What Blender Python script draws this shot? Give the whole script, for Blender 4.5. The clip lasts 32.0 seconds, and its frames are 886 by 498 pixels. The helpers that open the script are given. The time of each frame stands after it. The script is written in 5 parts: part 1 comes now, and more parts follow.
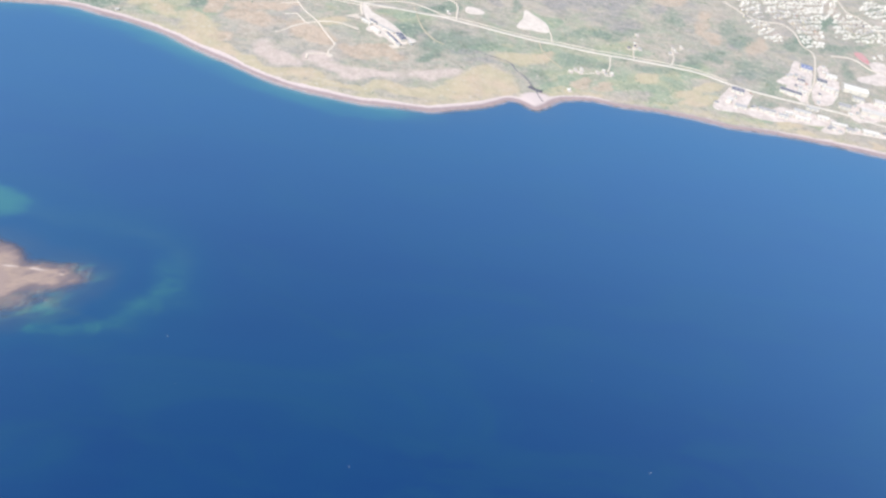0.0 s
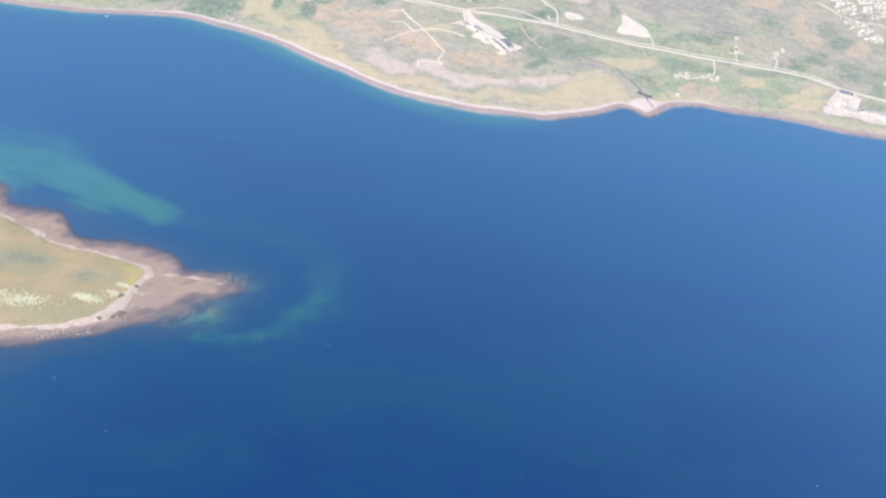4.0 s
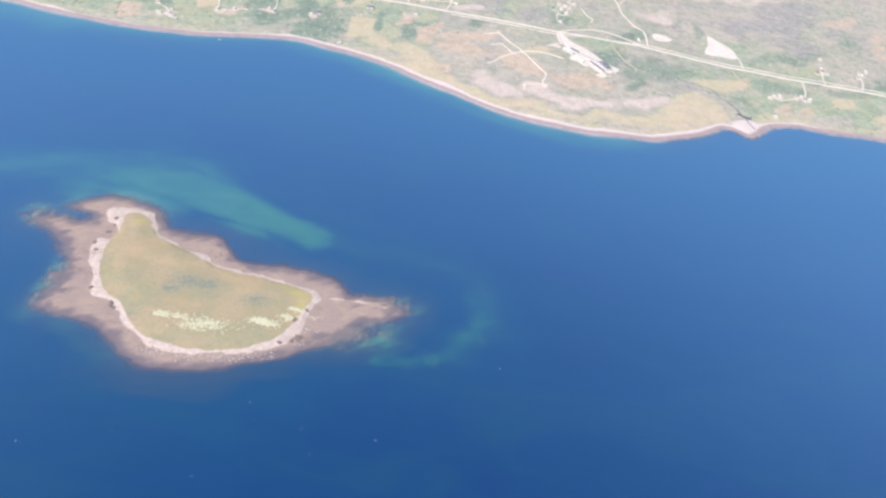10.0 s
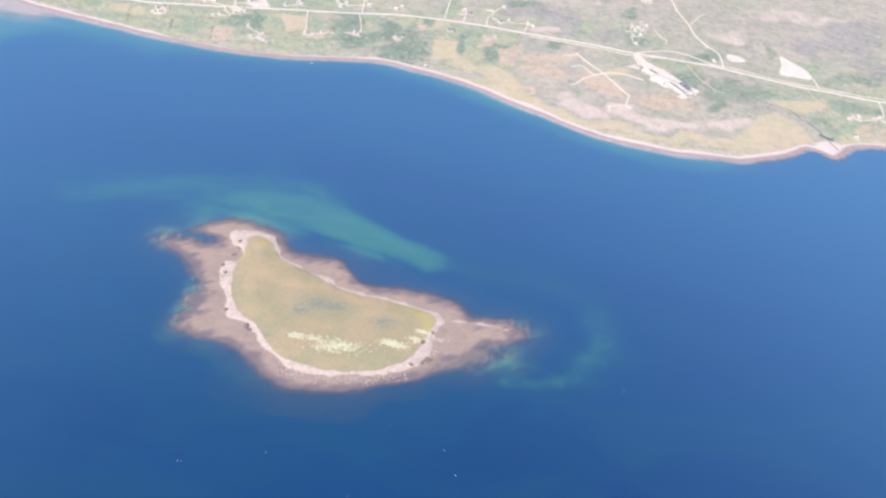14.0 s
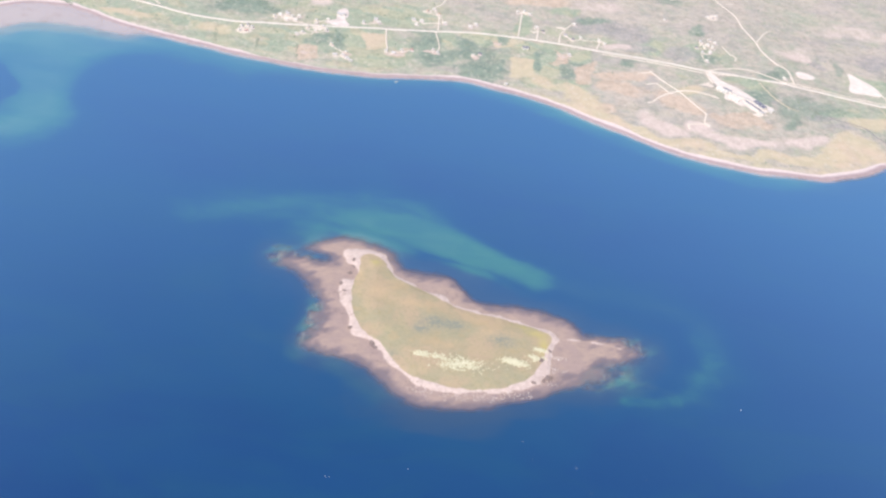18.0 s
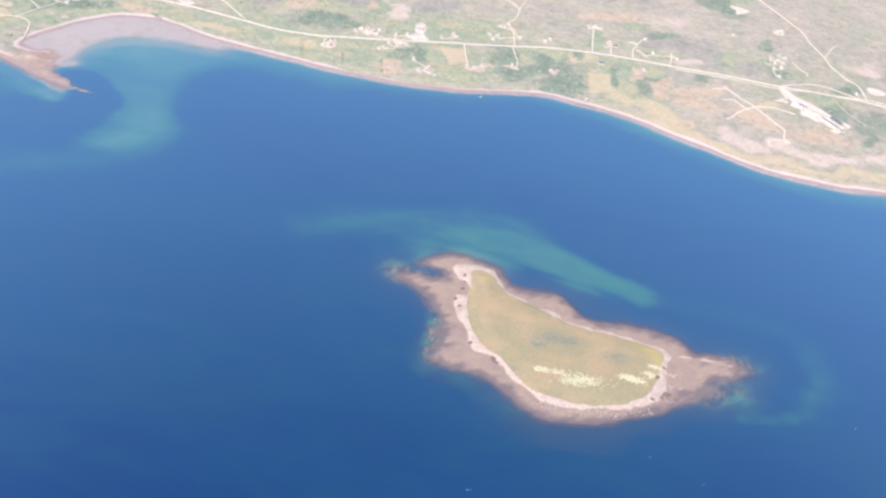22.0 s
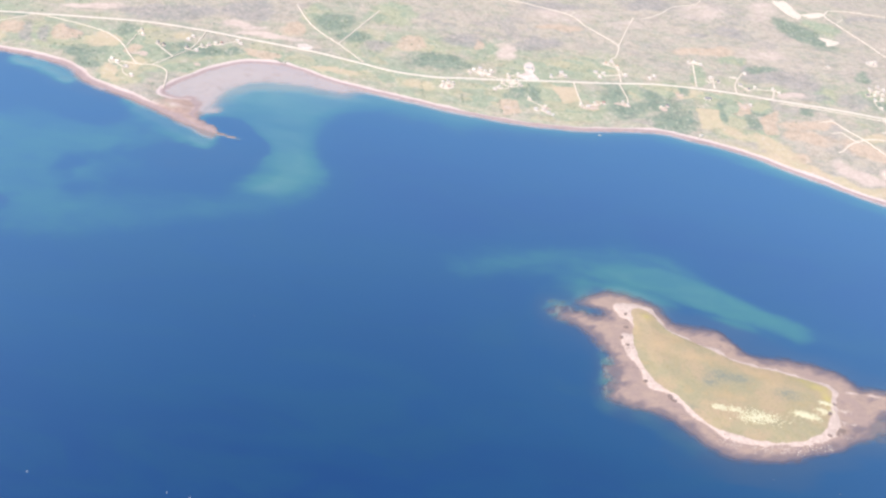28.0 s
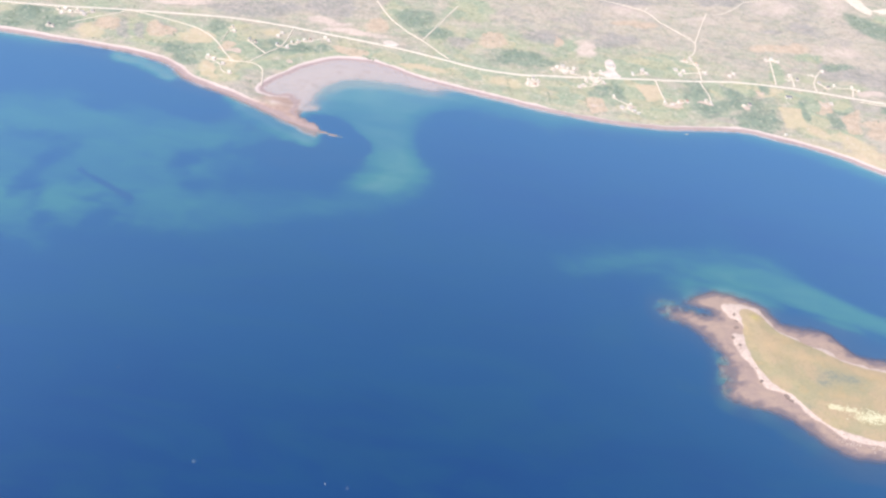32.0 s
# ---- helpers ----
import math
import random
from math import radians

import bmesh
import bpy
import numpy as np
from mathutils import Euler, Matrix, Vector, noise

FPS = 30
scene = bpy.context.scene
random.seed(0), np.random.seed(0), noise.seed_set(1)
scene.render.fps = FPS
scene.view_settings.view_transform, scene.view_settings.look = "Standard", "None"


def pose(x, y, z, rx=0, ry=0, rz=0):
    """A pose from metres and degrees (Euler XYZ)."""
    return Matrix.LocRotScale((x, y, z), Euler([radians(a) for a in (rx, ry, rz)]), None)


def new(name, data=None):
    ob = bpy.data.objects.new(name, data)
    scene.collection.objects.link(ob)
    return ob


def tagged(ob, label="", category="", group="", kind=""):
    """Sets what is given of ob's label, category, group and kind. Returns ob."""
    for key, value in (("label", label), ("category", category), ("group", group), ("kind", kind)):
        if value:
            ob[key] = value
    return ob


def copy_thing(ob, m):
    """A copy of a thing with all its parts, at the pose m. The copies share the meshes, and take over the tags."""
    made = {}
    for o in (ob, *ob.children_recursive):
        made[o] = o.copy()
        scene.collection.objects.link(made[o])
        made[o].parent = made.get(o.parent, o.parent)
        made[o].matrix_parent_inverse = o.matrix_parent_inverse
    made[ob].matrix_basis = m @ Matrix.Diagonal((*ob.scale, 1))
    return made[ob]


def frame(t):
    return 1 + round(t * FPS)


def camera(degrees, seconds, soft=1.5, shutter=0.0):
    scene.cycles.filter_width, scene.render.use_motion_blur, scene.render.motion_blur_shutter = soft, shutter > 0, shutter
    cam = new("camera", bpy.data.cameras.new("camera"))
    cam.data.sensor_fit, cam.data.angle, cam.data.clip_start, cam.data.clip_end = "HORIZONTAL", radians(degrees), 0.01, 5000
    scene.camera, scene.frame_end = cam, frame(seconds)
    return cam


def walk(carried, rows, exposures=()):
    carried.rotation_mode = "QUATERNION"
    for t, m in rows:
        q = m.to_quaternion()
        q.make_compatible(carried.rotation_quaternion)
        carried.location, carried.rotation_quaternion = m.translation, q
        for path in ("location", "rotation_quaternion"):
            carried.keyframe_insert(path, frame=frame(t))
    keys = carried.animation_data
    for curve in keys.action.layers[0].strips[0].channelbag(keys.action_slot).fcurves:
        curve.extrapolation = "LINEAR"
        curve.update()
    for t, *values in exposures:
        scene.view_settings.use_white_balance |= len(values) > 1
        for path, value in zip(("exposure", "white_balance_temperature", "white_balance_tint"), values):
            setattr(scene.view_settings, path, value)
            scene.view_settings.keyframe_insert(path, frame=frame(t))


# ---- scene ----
cam = camera(58.06, 32.0, soft=2.6)
# seconds, place in metres, turn in degrees
ROWS = [
    (0.0, -0.00, -0.00, 701.58, 50.372, -10.213, 0.471),
    (0.5, -17.82, 0.03, 699.88, 50.077, -10.138, 0.705),
    (1.0, -35.63, 0.09, 698.20, 49.749, -9.954, 1.009),
    (1.5, -53.42, 0.18, 696.54, 49.363, -9.743, 1.511),
    (2.0, -71.17, 0.29, 694.91, 49.215, -9.543, 2.177),
    (2.5, -88.87, 0.38, 693.32, 49.292, -9.226, 2.852),
    (3.0, -106.50, 0.43, 691.76, 49.507, -8.837, 3.066),
    (3.5, -124.05, 0.37, 690.26, 49.765, -8.600, 2.856),
    (5.5, -193.39, -1.44, 685.25, 50.986, -9.281, 1.279),
    (6.0, -210.67, -2.42, 684.44, 50.908, -9.360, 1.448),
    (6.5, -227.89, -3.52, 683.77, 50.830, -9.333, 1.534),
    (7.0, -245.00, -4.67, 683.21, 50.738, -9.261, 1.680),
    (7.5, -261.94, -5.78, 682.78, 50.790, -9.211, 1.790),
    (8.0, -278.67, -6.72, 682.48, 50.871, -9.099, 1.839),
    (8.5, -295.24, -7.57, 682.38, 50.932, -8.970, 1.914),
    (9.0, -311.74, -8.46, 682.49, 50.924, -8.812, 1.982),
    (9.5, -328.27, -9.46, 682.79, 50.878, -8.777, 2.140),
    (10.0, -344.85, -10.69, 683.25, 50.882, -8.741, 2.307),
    (10.5, -361.49, -12.16, 683.80, 50.900, -8.686, 2.493),
    (11.0, -378.15, -13.84, 684.41, 50.903, -8.648, 2.584),
    (11.5, -394.75, -15.62, 685.06, 50.935, -8.618, 2.635),
    (12.0, -411.26, -17.40, 685.76, 50.955, -8.548, 2.761),
    (12.5, -427.74, -19.10, 686.54, 50.979, -8.464, 2.931),
    (13.0, -444.26, -20.72, 687.43, 51.110, -8.322, 3.055),
    (13.5, -460.89, -22.34, 688.41, 51.370, -8.171, 3.219),
    (14.0, -477.66, -24.10, 689.46, 51.534, -8.092, 3.356),
    (14.5, -494.50, -25.99, 690.54, 51.637, -8.027, 3.490),
    (16.5, -561.39, -34.09, 695.05, 51.934, -7.875, 3.817),
    (17.0, -578.28, -36.21, 696.36, 51.968, -7.851, 3.924),
    (17.5, -595.25, -38.48, 697.74, 51.907, -7.834, 4.062),
    (18.0, -612.27, -40.92, 699.21, 51.870, -7.791, 4.230),
    (18.5, -629.26, -43.53, 700.76, 51.825, -7.791, 4.366),
    (19.0, -646.22, -46.22, 702.37, 51.913, -7.719, 4.527),
    (19.5, -663.17, -48.82, 704.03, 52.018, -7.599, 4.645),
    (20.0, -680.17, -51.24, 705.73, 52.012, -7.579, 4.744),
    (20.5, -697.26, -53.50, 707.44, 51.958, -7.579, 4.902),
    (21.0, -714.45, -55.76, 709.17, 51.935, -7.561, 5.100),
    (21.5, -731.70, -58.14, 710.91, 51.880, -7.631, 5.273),
    (22.0, -748.94, -60.67, 712.68, 51.873, -7.658, 5.317),
    (22.5, -766.08, -63.37, 714.47, 51.902, -7.667, 5.390),
    (23.0, -783.17, -66.30, 716.27, 51.899, -7.609, 5.449),
    (23.5, -800.22, -69.47, 718.04, 51.834, -7.519, 5.566),
    (24.0, -817.26, -72.69, 719.79, 51.772, -7.364, 5.664),
    (24.5, -834.33, -75.81, 721.54, 51.841, -7.185, 5.776),
    (25.0, -851.50, -78.79, 723.35, 51.536, -6.933, 6.111),
    (25.5, -868.80, -81.66, 725.26, 51.630, -6.636, 6.231),
    (27.5, -939.13, -93.89, 734.48, 53.292, -6.284, 5.968),
    (28.0, -956.76, -97.24, 737.28, 53.243, -6.315, 6.057),
    (28.5, -974.47, -100.62, 740.21, 53.146, -6.247, 6.124),
    (29.0, -992.31, -104.02, 743.28, 52.953, -6.253, 6.359),
    (29.5, -1010.31, -107.55, 746.42, 52.865, -6.192, 6.585),
    (30.0, -1028.46, -111.37, 749.59, 52.768, -6.199, 6.835),
    (30.5, -1046.73, -115.52, 752.79, 52.658, -6.222, 7.069),
    (31.0, -1065.10, -119.90, 756.01, 52.496, -6.249, 7.146),
    (31.5, -1083.52, -124.38, 759.26, 52.261, -6.086, 7.205),
    (32.0, -1101.96, -128.86, 762.51, 51.925, -6.012, 7.404),
]
walk(cam, [(t, pose(x, y, z, rx, ry, rz)) for t, x, y, z, rx, ry, rz in ROWS], [(0.0, 0.62, 6450, 11), (8.0, 0.66, 6450, 13), (20.0, 0.72, 6680, 17), (32.0, 0.82, 6840, 16)])

# ---- daylight: a high, slightly veiled sun in the south-west ----
SUN_ELEVATION, SUN_AZIMUTH = radians(48), radians(218)
world = bpy.data.worlds.new("sky")
scene.world = world
world.use_nodes = True
wn = world.node_tree.nodes
sky = wn.new("ShaderNodeTexSky")
sky.sky_type, sky.sun_disc = "NISHITA", False
sky.sun_elevation, sky.sun_rotation = SUN_ELEVATION, SUN_AZIMUTH
sky.air_density, sky.dust_density = 1.5, 0.7
world.node_tree.links.new(sky.outputs[0], wn["Background"].inputs[0])
wn["Background"].inputs[1].default_value = 0.12
sun = new("sun", bpy.data.lights.new("sun", "SUN"))
sun.data.energy, sun.data.angle, sun.data.color = 3.6, radians(0.53), (1.0, 0.95, 0.87)
toward = Vector((math.sin(SUN_AZIMUTH) * math.cos(SUN_ELEVATION), math.cos(SUN_AZIMUTH) * math.cos(SUN_ELEVATION), math.sin(SUN_ELEVATION)))
sun.matrix_world = Matrix.Translation((0, 0, 900)) @ toward.to_track_quat("Z", "Y").to_matrix().to_4x4()


# ---- materials ----
class Nodes:
    """A short way to write a node material."""

    def __init__(self, name):
        self.material = bpy.data.materials.new(name)
        self.material.use_nodes = True
        self.tree = self.material.node_tree
        self.shader = self.tree.nodes["Principled BSDF"]
        self.place = self.add("ShaderNodeNewGeometry").outputs["Position"]

    def add(self, kind):
        return self.tree.nodes.new(kind)

    def put(self, value, socket):
        if isinstance(value, bpy.types.NodeSocket):
            self.tree.links.new(value, socket)
        elif isinstance(value, tuple):
            socket.default_value = (*value, 1.0)[:4] if len(socket.default_value) == 4 else value
        else:
            socket.default_value = value

    def noise(self, metres, detail=4.0, rough=0.55, where=None, distort=0.0):
        n = self.add("ShaderNodeTexNoise")
        self.put(where or self.place, n.inputs["Vector"])
        n.inputs["Scale"].default_value = 1.0 / metres
        n.inputs["Detail"].default_value, n.inputs["Roughness"].default_value = detail, rough
        n.inputs["Distortion"].default_value = distort
        return n.outputs["Fac"]

    def stretch(self, sx, sy, sz=1.0, turn=0.0):
        m = self.add("ShaderNodeMapping")
        self.put(self.place, m.inputs["Vector"])
        m.inputs["Scale"].default_value = (sx, sy, sz)
        m.inputs["Rotation"].default_value = (0, 0, turn)
        return m.outputs[0]

    def step(self, value, low, high, to_low=0.0, to_high=1.0):
        r = self.add("ShaderNodeMapRange")
        r.interpolation_type = "SMOOTHSTEP"
        self.put(value, r.inputs[0])
        for i, v in enumerate((low, high, to_low, to_high)):
            r.inputs[i + 1].default_value = v
        return r.outputs[0]

    def math(self, how, a, b=0.5):
        m = self.add("ShaderNodeMath")
        m.operation = how
        self.put(a, m.inputs[0])
        self.put(b, m.inputs[1])
        return m.outputs[0]

    def mix(self, fac, a, b, how="MIX"):
        m = self.add("ShaderNodeMix")
        m.data_type, m.blend_type = "RGBA", how
        self.put(fac, m.inputs[0])
        self.put(a, m.inputs[6])
        self.put(b, m.inputs[7])
        return m.outputs[2]

    def attribute(self, name):
        a = self.add("ShaderNodeAttribute")
        a.attribute_name = name
        return a

    def bump(self, height, metres, strength=0.5):
        b = self.add("ShaderNodeBump")
        b.inputs["Strength"].default_value, b.inputs["Distance"].default_value = strength, metres
        self.put(height, b.inputs["Height"])
        self.put(b.outputs[0], self.shader.inputs["Normal"])

    def finish(self, colour, rough=0.9, metal=0.0, specular=0.3):
        self.put(colour, self.shader.inputs["Base Color"])
        self.put(rough, self.shader.inputs["Roughness"])
        self.put(metal, self.shader.inputs["Metallic"])
        self.put(specular, self.shader.inputs["Specular IOR Level"])
        return self.material


def surface(name, a, b, large=4.0, fine=0.3, rough=0.8, metal=0.0, bump=0.03, spread=0.0):
    """Two colours mixed by stains and by grain; spread lets each object differ a little."""
    n = Nodes(name)
    stain = n.noise(large, 5, 0.6)
    grain = n.noise(fine, 3, 0.6)
    colour = n.mix(n.step(stain, 0.35, 0.68), a, b)
    colour = n.mix(n.step(grain, 0.3, 0.75, 0.0, 0.35), colour, tuple(0.55 * v for v in b))
    if spread:
        info = n.add("ShaderNodeObjectInfo")
        hsv = n.add("ShaderNodeHueSaturation")
        n.put(n.step(info.outputs["Random"], 0, 1, 1 - spread, 1 + spread), hsv.inputs["Value"])
        n.put(n.step(info.outputs["Random"], 0, 1, 0.5 - spread * 0.1, 0.5 + spread * 0.1), hsv.inputs["Hue"])
        n.put(colour, hsv.inputs["Color"])
        colour = hsv.outputs[0]
    n.bump(grain, bump, 0.6)
    return n.finish(colour, rough, metal)


def ground_material():
    n = Nodes("hazed_coastal_heath")

    def channels(name):
        layer = n.attribute(name)
        split = n.add("ShaderNodeSeparateColor")
        n.put(layer.outputs["Color"], split.inputs[0])
        return (*split.outputs[:3], layer.outputs["Alpha"])

    sand, meadow, scree, straw = channels("cover")
    thicket, moor, tan, rust = channels("tone")
    broad = n.noise(150, 6, 0.62)
    middle = n.noise(40, 7, 0.72, distort=0.6)
    small = n.noise(10, 6, 0.7)
    speck = n.noise(4.5, 4, 0.7)
    # heath: tan turf, grey heather and olive patches at several sizes
    heath = n.mix(n.step(n.math("ADD", n.math("MULTIPLY", middle, 0.6), n.math("MULTIPLY", small, 0.4)), 0.42, 0.58), HEATH_TAN, HEATH_GREY)
    heath = n.mix(n.step(n.noise(30, 7, 0.72, where=n.stretch(0.7, 1.15, turn=0.3), distort=0.8), 0.5, 0.63, 0, 0.75), heath, HEATH_OLIVE)
    heath = n.mix(n.step(broad, 0.45, 0.63, 0, 0.55), heath, HEATH_PINK)
    heath = n.mix(n.step(n.noise(70, 6, 0.68, where=n.stretch(0.7, 1.1, turn=0.8)), 0.53, 0.63, 0, 0.5), heath, MOOR_A)
    heath = n.mix(n.step(n.noise(15, 6, 0.7, where=n.stretch(0.3, 1.4, turn=0.12), distort=0.6), 0.52, 0.62, 0, 0.45), heath, MOOR_B)
    # small parcels of grazing and hay
    cell = n.add("ShaderNodeTexVoronoi")
    cell.distance = "CHEBYCHEV"
    n.put(n.stretch(1 / 44, 1 / 60, turn=0.16), cell.inputs["Vector"])
    cell.inputs["Scale"].default_value = 1.0
    parcel = n.add("ShaderNodeSeparateColor")
    n.put(cell.outputs["Color"], parcel.inputs[0])
    grazed = n.mix(n.step(small, 0.3, 0.68), MEADOW_A, MEADOW_B)
    grazed = n.mix(n.step(parcel.outputs[0], 0.45, 0.9, 0, 0.6), grazed, MEADOW_C)
    grazed = n.mix(n.step(parcel.outputs[1], 0.7, 0.95, 0, 0.5), grazed, STRAW_B)
    leafy = n.mix(n.step(small, 0.36, 0.62), THICKET_A, THICKET_B)
    leafy = n.mix(n.step(middle, 0.45, 0.66, 0, 0.6), leafy, THICKET_C)
    heather = n.mix(n.step(n.noise(18, 6, 0.72), 0.4, 0.6), MOOR_A, MOOR_B)
    stony = n.mix(n.step(n.noise(13, 6, 0.75), 0.4, 0.6), SCREE_A, SCREE_B)
    stony = n.mix(n.step(speck, 0.58, 0.7, 0, 0.4), stony, SCREE_C)
    hay = n.mix(n.step(middle, 0.36, 0.64), STRAW_A, STRAW_B)
    hay = n.mix(n.step(broad, 0.46, 0.6, 0, 0.6), hay, TAN_A)
    hay = n.mix(n.step(small, 0.6, 0.74, 0, 0.2), hay, MEADOW_C)
    earth = n.mix(n.step(small, 0.36, 0.64), TAN_A, TAN_B)
    ragged = n.math("ADD", n.math("MULTIPLY", middle, 1.2), n.math("MULTIPLY", small, 0.9))
    torn = n.math("ADD", n.math("MULTIPLY", n.noise(24, 8, 0.78, distort=0.8), 1.5), n.math("MULTIPLY", n.noise(8, 5, 0.7), 0.7))

    def edge(mask, low, high, most=1.0):
        return n.step(n.math("ADD", mask, ragged), low, high, 0.0, most)

    colour = n.mix(edge(meadow, 1.2, 1.75), heath, grazed)
    colour = n.mix(edge(moor, 1.25, 1.85, 0.7), colour, heather)
    colour = n.mix(edge(tan, 1.3, 1.7, 0.85), colour, earth)
    colour = n.mix(edge(straw, 1.22, 1.75, 0.86), colour, hay)
    colour = n.mix(edge(scree, 1.22, 1.9, 0.9), colour, stony)
    colour = n.mix(n.step(n.math("ADD", thicket, torn), 1.2, 2.05, 0.0, 0.95), colour, leafy)
    # tussocks, bleached tufts and hollows, fewer on mown grass and bare stones
    rough = n.math("SUBTRACT", 1.0, n.math("MULTIPLY", n.math("MAXIMUM", edge(straw, 1.32, 1.68), edge(scree, 1.3, 1.8)), 0.5))

    def tufts(value, low, high, most):
        return n.math("MULTIPLY", n.step(value, low, high, 0, most), rough)

    colour = n.mix(tufts(speck, 0.5, 0.68, 0.5), colour, SCRUB)
    colour = n.mix(n.step(n.noise(7.5, 3, 0.5, where=n.stretch(1, 1, turn=1.1)), 0.56, 0.7, 0, 0.6), colour, BLEACHED)
    colour = n.mix(tufts(n.noise(19, 7, 0.78, distort=0.5), 0.46, 0.6, 0.8), colour, MOTTLE, "MULTIPLY")
    fleck = n.noise(9, 6, 0.75, where=n.stretch(0.8, 1.2, turn=-0.4), distort=1.2)
    colour = n.mix(n.step(fleck, 0.62, 0.72, 0, 0.75), colour, FLECK)
    colour = n.mix(n.step(fleck, 0.3, 0.4, 0.45, 0), colour, SCRUB)
    shingle = n.mix(n.step(n.noise(3, 4, 0.6), 0.3, 0.7), SAND_A, SAND_B)
    colour = n.mix(n.step(n.math("ADD", sand, n.math("MULTIPLY", small, 0.35)), 0.55, 0.72), colour, shingle)
    # tidal weed and stones below the high-water mark, pale sand further down
    apart = n.add("ShaderNodeSeparateXYZ")
    n.put(n.place, apart.inputs[0])
    height = n.math("ADD", apart.outputs[2], n.math("MULTIPLY", small, 0.7))
    colour = n.mix(n.math("MULTIPLY", rust, n.step(middle, 0.3, 0.5, 0.55, 1.0)), colour, n.mix(n.step(small, 0.35, 0.65), RUST_A, RUST_B))
    sunk = n.attribute("shoal").outputs["Fac"]
    colour = n.mix(n.math("MULTIPLY", n.step(height, 0.8, 1.42, 1, 0), n.step(sunk, 0.8, 0.98, 1, 0)), colour, n.mix(n.step(small, 0.35, 0.65), WRACK_A, WRACK_B))
    bed = n.mix(n.step(n.noise(60, 6, 0.7, distort=1.0), 0.45, 0.62), BED_SAND, BED_WEED)
    bed = n.mix(sunk, bed, BED_SAND)
    bed = n.mix(n.step(rust, 0.2, 0.7), bed, RUST_B)
    bed = n.mix(n.step(n.noise(28, 6, 0.7, distort=1.0), 0.52, 0.66, 0, 0.5), bed, RUST_B)
    colour = n.mix(n.math("MAXIMUM", n.step(apart.outputs[2], -0.5, 0.12, 1, 0), n.math("MULTIPLY", sunk, n.step(apart.outputs[2], 0.05, 0.3, 1, 0))), colour, bed)
    n.bump(small, 0.8, 0.5)
    return n.finish(colour, 0.95, 0.0, 0.2)


# land colours made paler and bluer: the haze is put into them
HEATH_TAN, HEATH_GREY, HEATH_OLIVE, HEATH_PINK = (0.390, 0.342, 0.284), (0.312, 0.296, 0.264), (0.272, 0.292, 0.220), (0.412, 0.348, 0.304)
MEADOW_A, MEADOW_B, MEADOW_C = (0.214, 0.268, 0.206), (0.296, 0.322, 0.238), (0.345, 0.340, 0.235)
THICKET_A, THICKET_B, THICKET_C = (0.132, 0.186, 0.160), (0.184, 0.236, 0.186), (0.242, 0.268, 0.212)
MOOR_A, MOOR_B = (0.298, 0.272, 0.264), (0.228, 0.224, 0.230)
SCREE_A, SCREE_B, SCREE_C = (0.525, 0.428, 0.390), (0.448, 0.366, 0.330), (0.330, 0.285, 0.272)
STRAW_A, STRAW_B = (0.448, 0.372, 0.264), (0.402, 0.350, 0.244)
TAN_A, TAN_B = (0.470, 0.358, 0.280), (0.412, 0.326, 0.262)
SCRUB, BLEACHED, FLECK, MOTTLE = (0.19, 0.20, 0.165), (0.46, 0.410, 0.352), (0.58, 0.52, 0.455), (0.77, 0.785, 0.78)
SAND_A, SAND_B = (0.550, 0.465, 0.445), (0.455, 0.382, 0.372)
WRACK_A, WRACK_B = (0.325, 0.252, 0.250), (0.255, 0.200, 0.206)
RUST_A, RUST_B = (0.345, 0.252, 0.215), (0.275, 0.202, 0.182)
BED_SAND, BED_WEED = (0.385, 0.330, 0.328), (0.10, 0.12, 0.13)


